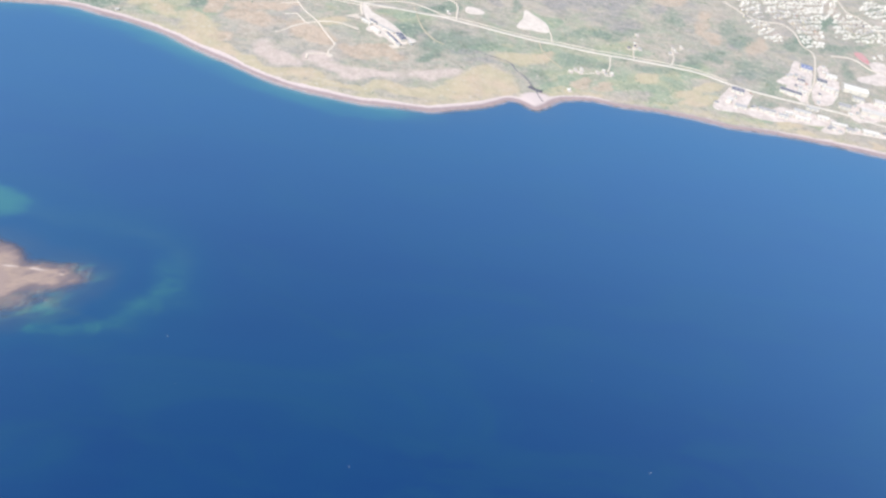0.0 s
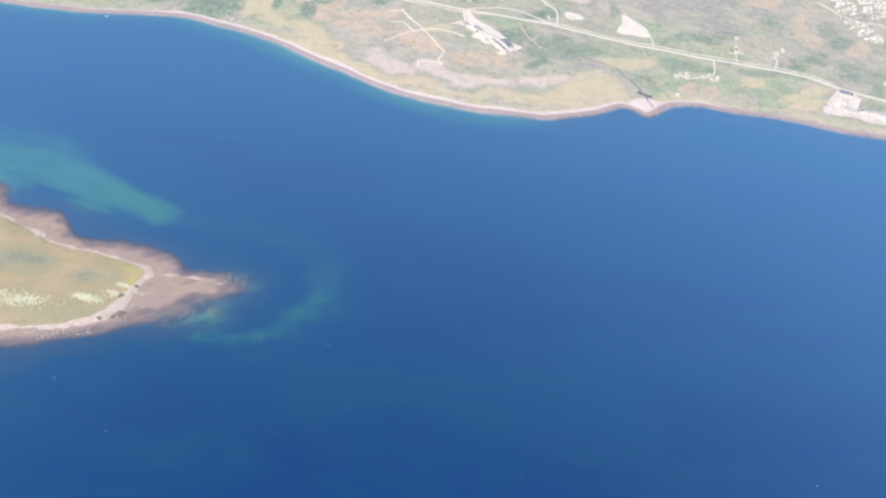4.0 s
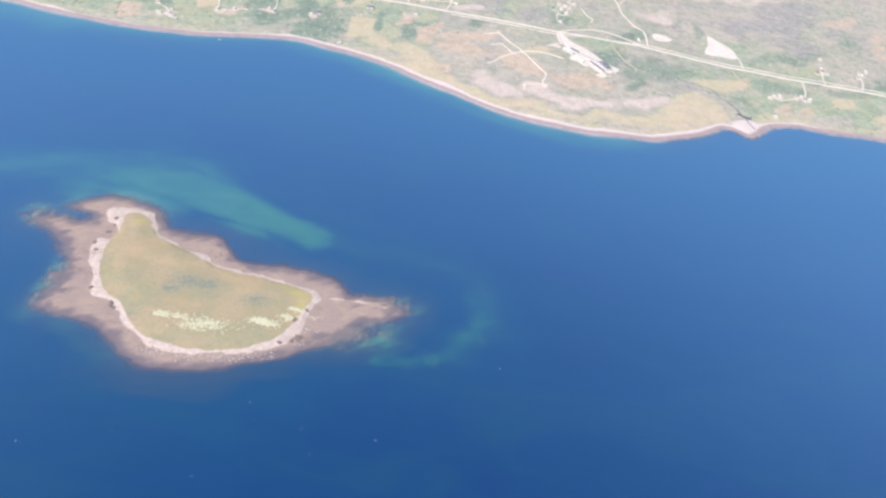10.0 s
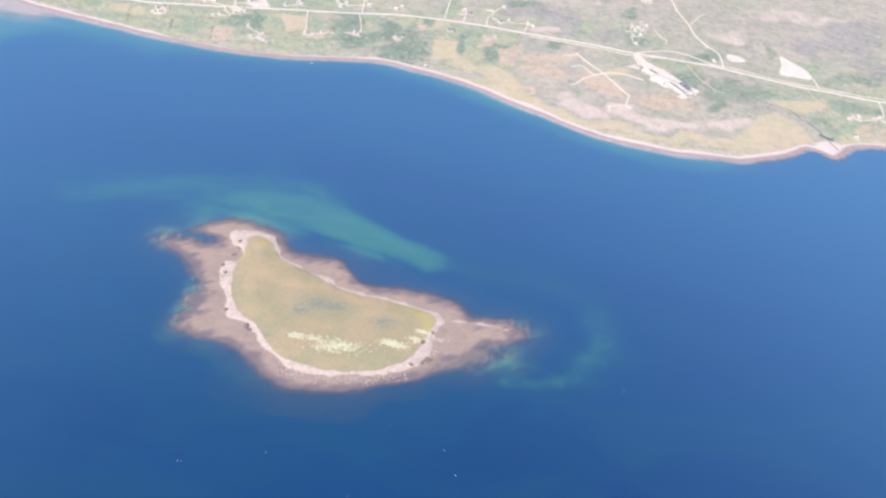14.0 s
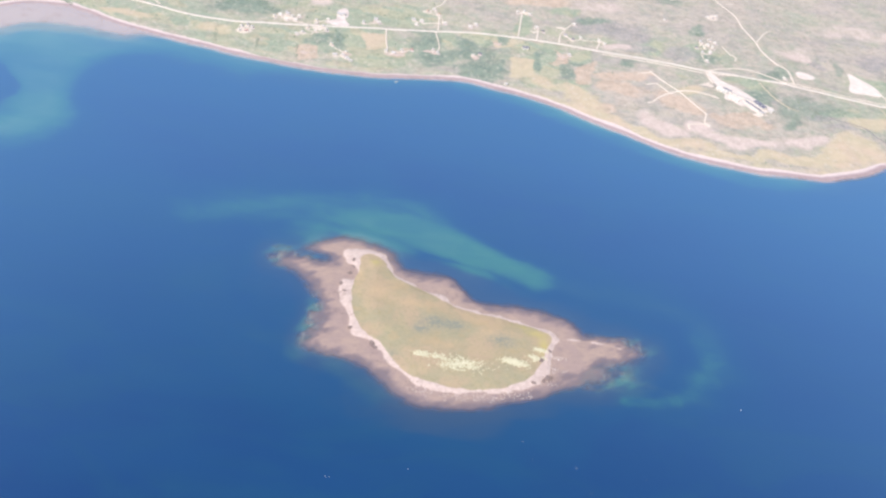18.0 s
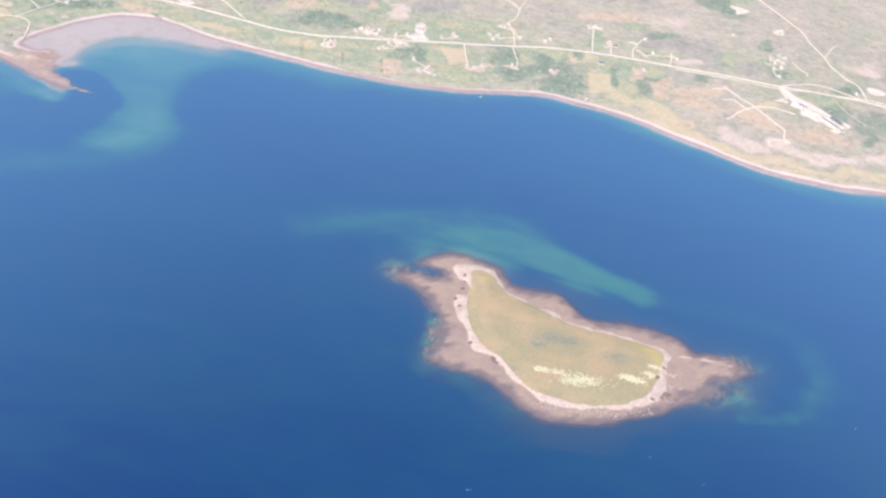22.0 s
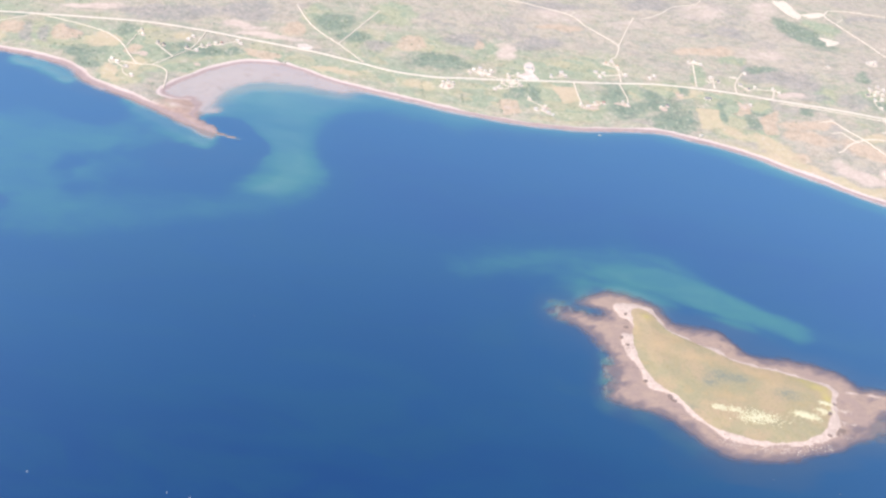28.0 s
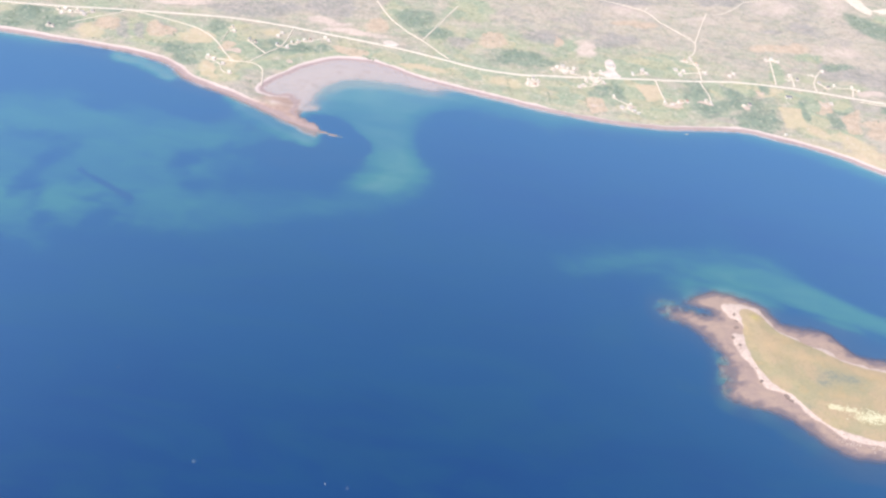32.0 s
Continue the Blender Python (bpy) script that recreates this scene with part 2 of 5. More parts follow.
def island_material():
    n = Nodes("island_turf_and_shingle")
    zone = n.attribute("zone")
    split = n.add("ShaderNodeSeparateColor")
    n.put(zone.outputs["Color"], split.inputs[0])
    beach, turf, dark = split.outputs[0], split.outputs[1], split.outputs[2]
    broad, middle, small, fine = n.noise(60, 5, 0.6), n.noise(14, 5, 0.65, distort=0.5), n.noise(4, 5, 0.65), n.noise(1.2, 4, 0.6)
    grass = n.mix(n.step(broad, 0.42, 0.58), (0.345, 0.268, 0.184), (0.278, 0.252, 0.170))
    grass = n.mix(n.step(middle, 0.45, 0.72, 0, 0.55), grass, (0.342, 0.286, 0.174))
    grass = n.mix(n.step(small, 0.5, 0.64, 0, 0.4), grass, (0.20, 0.19, 0.105))
    grass = n.mix(n.step(n.noise(30, 6, 0.7), 0.52, 0.64, 0, 0.5), grass, (0.34, 0.255, 0.15))
    grass = n.mix(n.step(fine, 0.45, 0.75, 0, 0.3), grass, (0.18, 0.182, 0.10))
    grass = n.mix(n.math("MULTIPLY", dark, n.step(small, 0.3, 0.6)), grass, (0.175, 0.192, 0.165))
    grass = n.mix(n.math("MULTIPLY", n.attribute("ripe").outputs["Fac"], n.step(middle, 0.3, 0.6, 0.3, 0.9)), grass, (0.375, 0.320, 0.135))
    grass = n.mix(n.math("MULTIPLY", n.attribute("sear").outputs["Fac"], n.step(middle, 0.3, 0.65, 0.25, 0.85)), grass, (0.385, 0.285, 0.180))
    shingle = n.mix(n.step(small, 0.35, 0.65), (0.495, 0.400, 0.358), (0.400, 0.322, 0.290))
    shingle = n.mix(n.step(fine, 0.5, 0.72, 0, 0.5), shingle, (0.385, 0.315, 0.295))
    reef = n.mix(n.step(middle, 0.35, 0.65), (0.328, 0.246, 0.206), (0.286, 0.216, 0.192))
    reef = n.mix(n.step(broad, 0.45, 0.62, 0, 0.6), reef, (0.276, 0.208, 0.196))
    reef = n.mix(n.step(small, 0.5, 0.72, 0, 0.4), reef, (0.305, 0.238, 0.208))
    reef = n.mix(n.step(n.noise(7, 5, 0.7, where=n.stretch(0.6, 1.5, turn=-0.6)), 0.5, 0.62, 0, 0.4), reef, (0.225, 0.170, 0.155))
    reef = n.mix(n.step(fine, 0.52, 0.7, 0, 0.2), reef, (0.18, 0.145, 0.138))
    apart = n.add("ShaderNodeSeparateXYZ")
    n.put(n.place, apart.inputs[0])
    reef = n.mix(n.step(n.math("ADD", apart.outputs[2], n.math("MULTIPLY", middle, 0.2)), 0.14, 0.46, 0.5, 0), reef, (0.205, 0.158, 0.165))
    reef = n.mix(n.step(n.math("ADD", apart.outputs[2], n.math("MULTIPLY", small, 0.5)), 0.2, 0.46, 0.65, 0), reef, (0.155, 0.124, 0.136))
    reef = n.mix(n.step(apart.outputs[2], -0.9, 0.0, 1, 0), reef, n.mix(n.step(n.noise(9, 5, 0.7, where=n.stretch(1.3, 0.6, turn=0.6)), 0.48, 0.62), (0.125, 0.105, 0.13), n.mix(zone.outputs["Alpha"], (0.15, 0.125, 0.14), (0.27, 0.27, 0.25))))
    ragged = n.math("MULTIPLY", small, 0.5)
    colour = n.mix(n.step(n.math("ADD", beach, ragged), 0.62, 0.88), reef, shingle)
    colour = n.mix(n.step(n.math("ADD", turf, ragged), 0.66, 0.86), colour, grass)
    n.bump(n.math("ADD", small, fine), 0.5, 0.6)
    return n.finish(colour, 0.95, 0.0, 0.2)


def water_material():
    n = Nodes("sea_water")
    depth = n.attribute("depth").outputs["Fac"]
    wave = n.noise(5, 4, 0.6, where=n.stretch(0.6, 1.3, turn=0.5))
    wobble = n.math("ADD", depth, n.math("MULTIPLY", n.step(n.noise(46, 6, 0.68, where=n.stretch(0.55, 1.3, turn=0.2), distort=1.2), 0.3, 0.7, -0.5, 0.5), n.math("MULTIPLY", n.step(depth, 0.3, 6.0, 0.15, 1.9), n.step(depth, 7.0, 11.0, 1.0, 0.35))))
    bed = n.mix(n.step(n.attribute("sandy").outputs["Fac"], 0.1, 0.7), WEEDY, SHALLOW)
    bed = n.mix(n.math("MULTIPLY", n.step(wobble, 0.4, 3.3, 1, 0), n.attribute("sandy").outputs["Fac"]), bed, PALE)
    colour = n.mix(n.step(wobble, 1.0, 8.5), bed, DEEP)
    colour = n.mix(n.step(wobble, 7.5, 13.5), colour, ABYSS)
    slick = n.noise(420, 5, 0.6, where=n.stretch(0.45, 1.6, turn=-0.35))
    colour = n.mix(n.step(slick, 0.38, 0.64, 0, 0.5), colour, SLICK)
    drifts = n.noise(120, 6, 0.66, where=n.stretch(0.5, 1.4, turn=0.35), distort=0.8)
    colour = n.mix(n.math("MULTIPLY", n.step(drifts, 0.44, 0.64, 0, 0.4), n.step(depth, 4.0, 8.0)), colour, GREENER)
    n.finish(colour, 0.5, 0.0, 0.0)
    n.shader.inputs["IOR"].default_value = 1.33
    # wind-ruffled sheen: more gloss at flatter angles
    facing = n.add("ShaderNodeLayerWeight")
    facing.inputs["Blend"].default_value = 0.5
    gloss = n.add("ShaderNodeBsdfGlossy")
    gloss.inputs["Color"].default_value = (0.455, 0.728, 1.0, 1)
    gloss.inputs["Roughness"].default_value = 0.3
    sheen = n.add("ShaderNodeMixShader")
    n.put(n.step(facing.outputs["Facing"], 0.08, 0.62, 0.03, 0.53), sheen.inputs[0])
    n.put(n.shader.outputs[0], sheen.inputs[1])
    n.put(gloss.outputs[0], sheen.inputs[2])
    clear = n.add("ShaderNodeBsdfTransparent")
    join = n.add("ShaderNodeMixShader")
    n.put(n.step(n.math("ADD", depth, n.math("MULTIPLY", wave, 0.2)), 0.0, 1.9, 0.1, 1.0), join.inputs[0])
    n.put(clear.outputs[0], join.inputs[1])
    n.put(sheen.outputs[0], join.inputs[2])
    out = [x for x in n.tree.nodes if x.type == "OUTPUT_MATERIAL"][0]
    n.put(join.outputs[0], out.inputs[0])
    return n.material


WEEDY, GREENER = (0.027, 0.054, 0.098), (0.0085, 0.052, 0.104)
SHALLOW, PALE, DEEP, ABYSS, SLICK = (0.042, 0.172, 0.110), (0.136, 0.248, 0.186), (0.0050, 0.043, 0.112), (0.0046, 0.030, 0.108), (0.0062, 0.046, 0.124)

GROUND, ISLAND, WATER = ground_material(), island_material(), water_material()
ROAD = surface("pale_worn_road", (0.62, 0.565, 0.51), (0.53, 0.475, 0.425), 9, 0.8, 0.9)
PATH = surface("worn_turf_path", (0.42, 0.37, 0.29), (0.34, 0.31, 0.235), 7, 0.8, 0.95)
PATCH = surface("bare_tan_earth", (0.50, 0.405, 0.355), (0.40, 0.335, 0.29), 6, 0.8, 0.95)
TRACK = surface("gravel_track", (0.62, 0.55, 0.48), (0.52, 0.45, 0.385), 9, 0.8, 0.95)
YARD = surface("bleached_gravel_yard", (0.625, 0.550, 0.512), (0.470, 0.402, 0.368), 14, 1.5, 0.95)
POOL = surface("dark_pool_water", (0.105, 0.10, 0.125), (0.135, 0.12, 0.14), 6, 1.0, 0.25, bump=0.02)
DEPOT_YARD = surface("rolled_white_gravel", (0.625, 0.556, 0.505), (0.52, 0.455, 0.410), 13, 1.5, 0.95)
CREEK = surface("dark_creek_water", (0.17, 0.165, 0.185), (0.21, 0.19, 0.20), 6, 1.0, 0.25, bump=0.02)
WHITE = surface("white_painted_boards", (0.62, 0.59, 0.54), (0.53, 0.50, 0.46), 3, 0.25, 0.7, spread=0.08)
CREAM = surface("cream_render", (0.66, 0.58, 0.46), (0.56, 0.50, 0.42), 3, 0.25, 0.8, spread=0.12)
ROOF_PALE = surface("pale_metal_roof", (0.62, 0.585, 0.55), (0.50, 0.47, 0.445), 5, 0.4, 0.5, spread=0.15)
ROOF_GREY = surface("grey_sheet_roof", (0.43, 0.42, 0.42), (0.34, 0.33, 0.34), 5, 0.4, 0.6, spread=0.2)
ROOF_RED = surface("rust_red_roof", (0.47, 0.30, 0.25), (0.38, 0.25, 0.21), 5, 0.4, 0.7, spread=0.15)
ROOF_BLUE = surface("blue_sheet_roof", (0.20, 0.235, 0.36), (0.17, 0.20, 0.30), 5, 0.4, 0.5, spread=0.1)
ROOF_DARK = surface("dark_slate_roof", (0.17, 0.175, 0.225), (0.13, 0.135, 0.17), 5, 0.4, 0.5, spread=0.1)
BRICK = surface("chimney_brick", (0.34, 0.22, 0.18), (0.26, 0.17, 0.14), 1, 0.1, 0.9)
DOOR = surface("grey_door_panel", (0.44, 0.44, 0.45), (0.38, 0.38, 0.40), 1.5, 0.2, 0.6)
# leaf green lifted so the colour holds the pale haze over the scrub
LEAF = surface("hazed_scrub_leaf", (0.155, 0.205, 0.160), (0.200, 0.240, 0.180), 12, 0.8, 0.9, bump=0.2)
STONE = surface("dark_shore_rock", (0.215, 0.165, 0.15), (0.15, 0.118, 0.115), 3, 0.5, 0.9, bump=0.2)
PALE_STONE = surface("pale_shore_stone", (0.55, 0.49, 0.45), (0.45, 0.39, 0.36), 3, 0.5, 0.9, bump=0.1)
BLOSSOM = surface("cream_blossom", (0.56, 0.53, 0.38), (0.46, 0.44, 0.31), 3, 0.5, 0.9, bump=0.1)
REDGROUND = surface("red_sheet_cover", (0.50, 0.20, 0.22), (0.46, 0.33, 0.31), 6, 0.8, 0.8)
FOAM = surface("sea_foam", (0.78, 0.80, 0.82), (0.68, 0.72, 0.76), 1, 0.2, 0.8)


# ---- arithmetic of the plan ----
def lattice(i, j, seed):
    h = (i * 374761393 + j * 668265263 + seed * 1442695041) & 0xFFFFFFFF
    h = ((h ^ (h >> 13)) * 1274126177) & 0xFFFFFFFF
    return ((h ^ (h >> 16)) & 0xFFFF) / 65535.0


def soft_noise(x, y, metres, seed):
    u, v = x / metres, y / metres
    i, j = np.floor(u).astype(np.int64), np.floor(v).astype(np.int64)
    a, b = u - i, v - j
    a, b = a * a * (3 - 2 * a), b * b * (3 - 2 * b)
    low = lattice(i, j, seed) * (1 - a) + lattice(i + 1, j, seed) * a
    high = lattice(i, j + 1, seed) * (1 - a) + lattice(i + 1, j + 1, seed) * a
    return low * (1 - b) + high * b - 0.5


def fractal(x, y, metres, seed, steps=4):
    return sum(soft_noise(x, y, metres / 2 ** k, seed + 17 * k) / 2 ** k for k in range(steps))


def curve(points, per=4, closed=False):
    """A smooth line through control points."""
    p = np.array(points, float)
    n = len(p)
    out = []
    for i in range(n if closed else n - 1):
        a, b, c, d = (p[(i + k) % n] if closed else p[min(max(i + k, 0), n - 1)] for k in (-1, 0, 1, 2))
        for s in np.arange(per) / per:
            out.append(0.5 * (2 * b + (c - a) * s + (2 * a - 5 * b + 4 * c - d) * s * s + (3 * b - a - 3 * c + d) * s ** 3))
    if not closed:
        out.append(p[-1])
    return np.array(out)


def distance(x, y, line):
    best = np.full(x.shape, 1e12)
    for (ax, ay), (bx, by) in zip(line[:-1], line[1:]):
        ux, uy = bx - ax, by - ay
        s = np.clip(((x - ax) * ux + (y - ay) * uy) / max(ux * ux + uy * uy, 1e-9), 0, 1)
        np.minimum(best, (x - ax - s * ux) ** 2 + (y - ay - s * uy) ** 2, out=best)
    return np.sqrt(best)


def inside(x, y, line):
    hit = np.zeros(x.shape, bool)
    for (ax, ay), (bx, by) in zip(line, np.roll(line, -1, axis=0)):
        if ay != by:
            hit ^= ((ay > y) != (by > y)) & (x < (bx - ax) * (y - ay) / (by - ay) + ax)
    return hit


def signed(x, y, ring):
    return np.where(inside(x, y, ring), 1, -1) * distance(x, y, np.vstack([ring, ring[:1]]))


def ramp(v, low, high):
    s = np.clip((v - low) / (high - low), 0, 1)
    return s * s * (3 - 2 * s)


def spots(x, y, rows):
    """Soft ovals: middle, half length, half width."""
    total = np.zeros(x.shape)
    for cx, cy, rx, ry in rows:
        total += np.exp(-((x - cx) / rx) ** 2 - ((y - cy) / ry) ** 2)
    return np.minimum(total, 1.2)


# ---- the plan: shore of the mainland, from east to west ----
SHORE_EAST = [(1500, 1300), (1250, 1325), (1010, 1346), (931, 1355), (862, 1362), (756, 1366), (696, 1363), (640, 1372), (583, 1378), (525, 1377), (467, 1371), (411, 1377), (378, 1371),
              (351, 1361), (329, 1342), (308, 1319), (290, 1304), (272, 1313), (256, 1323), (240, 1321), (219, 1305), (187, 1280), (147, 1261), (104, 1239), (84, 1234)]
SHORE_MIDDLE = [(52, 1232), (12, 1229), (-27, 1226), (-66, 1229), (-116, 1233), (-166, 1244), (-219, 1265), (-274, 1295), (-328, 1320), (-395, 1358), (-466, 1384), (-522, 1395), (-579, 1407),
                (-636, 1398), (-693, 1382), (-749, 1366), (-805, 1360), (-861, 1356), (-917, 1357), (-974, 1363), (-1031, 1369), (-1091, 1381), (-1150, 1390), (-1209, 1402), (-1271, 1416)]
SHORE_WEST = [(-1335, 1444), (-1393, 1458), (-1454, 1447), (-1504, 1402), (-1529, 1362), (-1552, 1319), (-1565, 1283), (-1560, 1262), (-1539, 1258), (-1509, 1266), (-1486, 1243), (-1477, 1202), (-1460, 1180), (-1420, 1154), (-1374, 1135),
              (-1404, 1134), (-1440, 1147), (-1492, 1170), (-1559, 1200), (-1627, 1229), (-1692, 1254), (-1731, 1276), (-1776, 1312), (-1842, 1332), (-1906, 1339), (-1969, 1343), (-2026, 1340), (-2090, 1343), (-2152, 1344), (-2500, 1350)]
COAST = curve(SHORE_EAST + SHORE_MIDDLE + SHORE_WEST, 3)
MAINLAND = np.vstack([[(9000, 1200)], COAST, [(-9000, 1400), (-9000, 20000), (9000, 20000)]])
REEF = curve([(-800, 790), (-767, 768), (-749, 746), (-727, 717), (-719, 692), (-720, 666), (-733, 641), (-703, 628), (-675, 622), (-646, 609), (-617, 584), (-589, 570), (-556, 573), (-523, 578), (-490, 590), (-455, 604), (-428, 622), (-398, 640),
              (-360, 664), (-330, 692), (-316, 708), (-334, 718), (-368, 720), (-390, 725), (-407, 745), (-434, 756), (-480, 759), (-526, 758), (-545, 771), (-562, 796), (-589, 799), (-629, 799), (-642, 809), (-655, 831), (-673, 843), (-698, 849), (-723, 851), (-752, 838), (-762, 815), (-740, 806), (-735, 796)], 3, True)
BEACH = curve([(-719, 825), (-712, 802), (-702, 780), (-713, 759), (-711, 731), (-702, 711), (-695, 686), (-687, 665), (-666, 656), (-650, 642), (-630, 621), (-598, 598), (-571, 592), (-537, 592), (-503, 597), (-469, 609), (-444, 624),
               (-429, 646), (-421, 669), (-418, 700), (-414, 716), (-430, 722), (-458, 733), (-497, 739), (-528, 741), (-558, 753), (-582, 767), (-612, 781), (-636, 792), (-648, 815), (-661, 834), (-687, 839), (-704, 834)], 3, True)
TURF = curve([(-693, 814), (-692, 792), (-694, 773), (-696, 754), (-692, 722), (-683, 697), (-668, 671), (-648, 658), (-634, 641), (-622, 625), (-598, 609), (-571, 603), (-538, 602), (-504, 608), (-476, 622), (-456, 640), (-446, 662),
              (-437, 689), (-430, 709), (-440, 720), (-466, 728), (-503, 734), (-533, 736), (-564, 746), (-587, 757), (-611, 769), (-639, 780), (-654, 801), (-667, 819), (-683, 824)], 3, True)
STONE_BAR = [(-414, 713), (-390, 715), (-361, 714), (-339, 711)]

# shallow sand plates: outline, width of the soft edge, depth
PLATES = [
    ([(-1449, 1216), (-1425, 1302), (-1359, 1347), (-1266, 1362), (-1150, 1378), (-1235, 1300), (-1262, 1195), (-1240, 1118), (-1205, 1051), (-1228, 988), (-1270, 962), (-1312, 975), (-1303, 1043), (-1329, 1094), (-1356, 1148), (-1393, 1191)], 38, 2.5),
    ([(-2400, 1060), (-2150, 1120), (-2008, 1120), (-1899, 1140), (-1753, 1125), (-1617, 1120), (-1536, 1100), (-1516, 1062), (-1521, 983), (-1534, 937), (-1452, 869), (-1526, 809), (-1659, 763), (-1774, 699), (-2100, 640), (-2400, 640)], 120, 4.1),
    ([(-1568, 1264), (-1529, 1277), (-1500, 1250), (-1480, 1225), (-1465, 1262), (-1440, 1312), (-1395, 1362), (-1330, 1390), (-1240, 1398), (-1240, 1425), (-1329, 1450), (-1454, 1460), (-1514, 1402), (-1562, 1319)], 48, 0.1),
]
PLATE_ISLET = [
    ([(-735, 905), (-700, 935), (-655, 948), (-620, 943), (-574, 916), (-530, 885), (-488, 856), (-448, 826), (-487, 818), (-527, 831), (-569, 849), (-610, 859), (-652, 866), (-692, 868), (-723, 882)], 26, 3.0),
]
# lesser banks: line, half width, depth over the middle
BANKS = [
    ([(-1255, 975), (-1340, 918), (-1420, 882), (-1510, 850)], 56, 4.9),
    ([(-1550, 1290), (-1500, 1335), (-1440, 1390), (-1350, 1405), (-1250, 1400)], 44, 0.2),
    ([(-1490, 1290), (-1445, 1325), (-1390, 1352), (-1320, 1372), (-1240, 1380)], 46, 1.1),
    ([(-1480, 1215), (-1455, 1225)], 22, 0.5),
    ([(-1330, 1380), (-1230, 1385), (-1120, 1365), (-1000, 1345)], 44, 2.6),
    ([(-1425, 1335), (-1370, 1330), (-1310, 1325), (-1250, 1330)], 40, 1.9),
    ([(-1365, 1300), (-1325, 1255), (-1300, 1210)], 44, 2.6),
]
BANKS_SHORE_AND_SHEEN = [
    ([(-560, 1382), (-450, 1360), (-330, 1298), (-220, 1246), (-100, 1213), (-20, 1207)], 22, 5.2),
    # no bank here: lighter water colour standing in for sheen on the waves
    ([(-60, 1209), (30, 1206), (110, 1216)], 22, 6.6),
    ([(-1480, 1158), (-1430, 1138), (-1375, 1128)], 18, 0.5),
    ([(-1610, 1200), (-1540, 1162), (-1490, 1132), (-1430, 1098)], 17, 1.7),
    ([(-1880, 1310), (-1800, 1292), (-1750, 1258)], 18, 1.5),
]
BANKS_ISLET = [
    ([(-938, 864), (-864, 899), (-786, 920), (-702, 935), (-632, 935)], 66, 5.3),
    ([(-440, 830), (-382, 821), (-302, 815), (-241, 794), (-212, 745), (-234, 679), (-278, 640), (-330, 625)], 44, 6.6),
    ([(-730, 896), (-660, 888), (-600, 868), (-540, 850)], 20, 3.0),
    ([(-610, 900), (-520, 862), (-455, 828)], 24, 3.0),
    ([(-222, 724), (-238, 682), (-262, 650), (-286, 632), (-342, 619)], 7, 5.9), ([(-234, 748), (-220, 708), (-244, 672)], 24, 6.5),
    ([(-800, 640), (-749, 616)], 30, 6.6),
    ([(-690, 600), (-645, 570)], 24, 6.7),
]
BANKS_SOUTH = [
    ([(-900, 760), (-850, 660), (-760, 600), (-680, 560), (-560, 545), (-440, 580)], 66, 7.4),
    ([(-1750, 700), (-1400, 640), (-1050, 620), (-800, 700), (-500, 800), (-300, 760)], 190, 9.6),
    ([(-1550, 830), (-1300, 850), (-1080, 830)], 130, 8.0),
    ([(-700, 480), (-300, 560), (100, 620)], 170, 11.0),
]
HOLES = [([(-1425, 1180), (-1385, 1165), (-1350, 1125)], 26, 6.6), ([(-1355, 1105), (-1385, 1050), (-1450, 1040)], 42, 6.4), ([(-1760, 905), (-1690, 872), (-1650, 850)], 7, 5.0), ([(-1950, 1200), (-1800, 1190), (-1650, 1150)], 44, 7.4)]


def shore_height(x, y):
    """Height of the mainland and of the sea bed beside it."""
    d = signed(x, y, MAINLAND) + 3.0 * fractal(x, y, 30, 5, 3)
    d = d + 16 * fractal(x, y, 26, 7, 4) * spots(x, y, [(-1450, 1180, 60, 50), (-1520, 1240, 45, 30)])
    land = np.clip(d * 0.068, 0, 0.9) + np.clip((d - 13) * 0.14, 0, 1.6) + np.minimum(34, 0.034 * np.maximum(0, d - 20)) + fractal(x, y, 260, 9, 4) * 7 * ramp(d, 30, 400)
    bed = -10 * (1 - np.exp(np.minimum(d, 0) / (72 + 40 * fractal(x, y, 330, 89, 2)))) - 4 * ramp(-d, 60, 420)
    land = land - 0.4 * spots(x, y, [(-1405, 1124, 48, 16), (-1470, 1136, 40, 12)])
    return np.where(d > 0, land, bed), d


def bank_shape(x, y, z, d):
    """Raise the banks and sink the holes; also the share of clean sand."""
    clean = (0.55 - 0.4 * ramp(x, -50, 300)) * ramp(d, -85, -6) * ramp(fractal(x, y, 240, 83, 3), -0.5, 0.1)
    wander, fine_wander = fractal(x, y, 70, 23, 4), fractal(x, y, 22, 29, 3)
    for outline, soft, top in PLATES + PLATE_ISLET:
        share = ramp(signed(x, y, curve(outline, 3, True)) + 0.22 * min(soft, 60) + (8 + 0.5 * soft) * wander, -soft, soft) * (d < 0) * (1 + 0.9 * np.minimum(0, wander + 0.05) * (soft > 50))
        z = np.where(z < -top, z * (1 - share) - top * share, z)
        clean = np.maximum(clean, share)
    for rows, sign in ((BANKS + BANKS_SHORE_AND_SHEEN + BANKS_ISLET + BANKS_SOUTH, 1), (HOLES, -1)):
        for line, half, top in rows:
            near = np.maximum(0, distance(x, y, curve(line, 3)) * (1 + 0.6 * wander) + (0.9 if half < 20 else 0.2) * min(half, 40) * fine_wander)
            share = np.exp(-(near / half) ** 4 if sign < 0 else -(near / half) ** 2 * 0.9)
            share = np.where(d < 0, share, 0)
            z = z * (1 - share) - top * share if sign < 0 else np.where(z < -top, z * (1 - share) - top * share, z)
            clean = np.clip(clean + sign * share * (1 if sign < 0 else min(1.0, max(0.0, (7.4 - top) / 2.6))), 0, 1)
    return z, clean


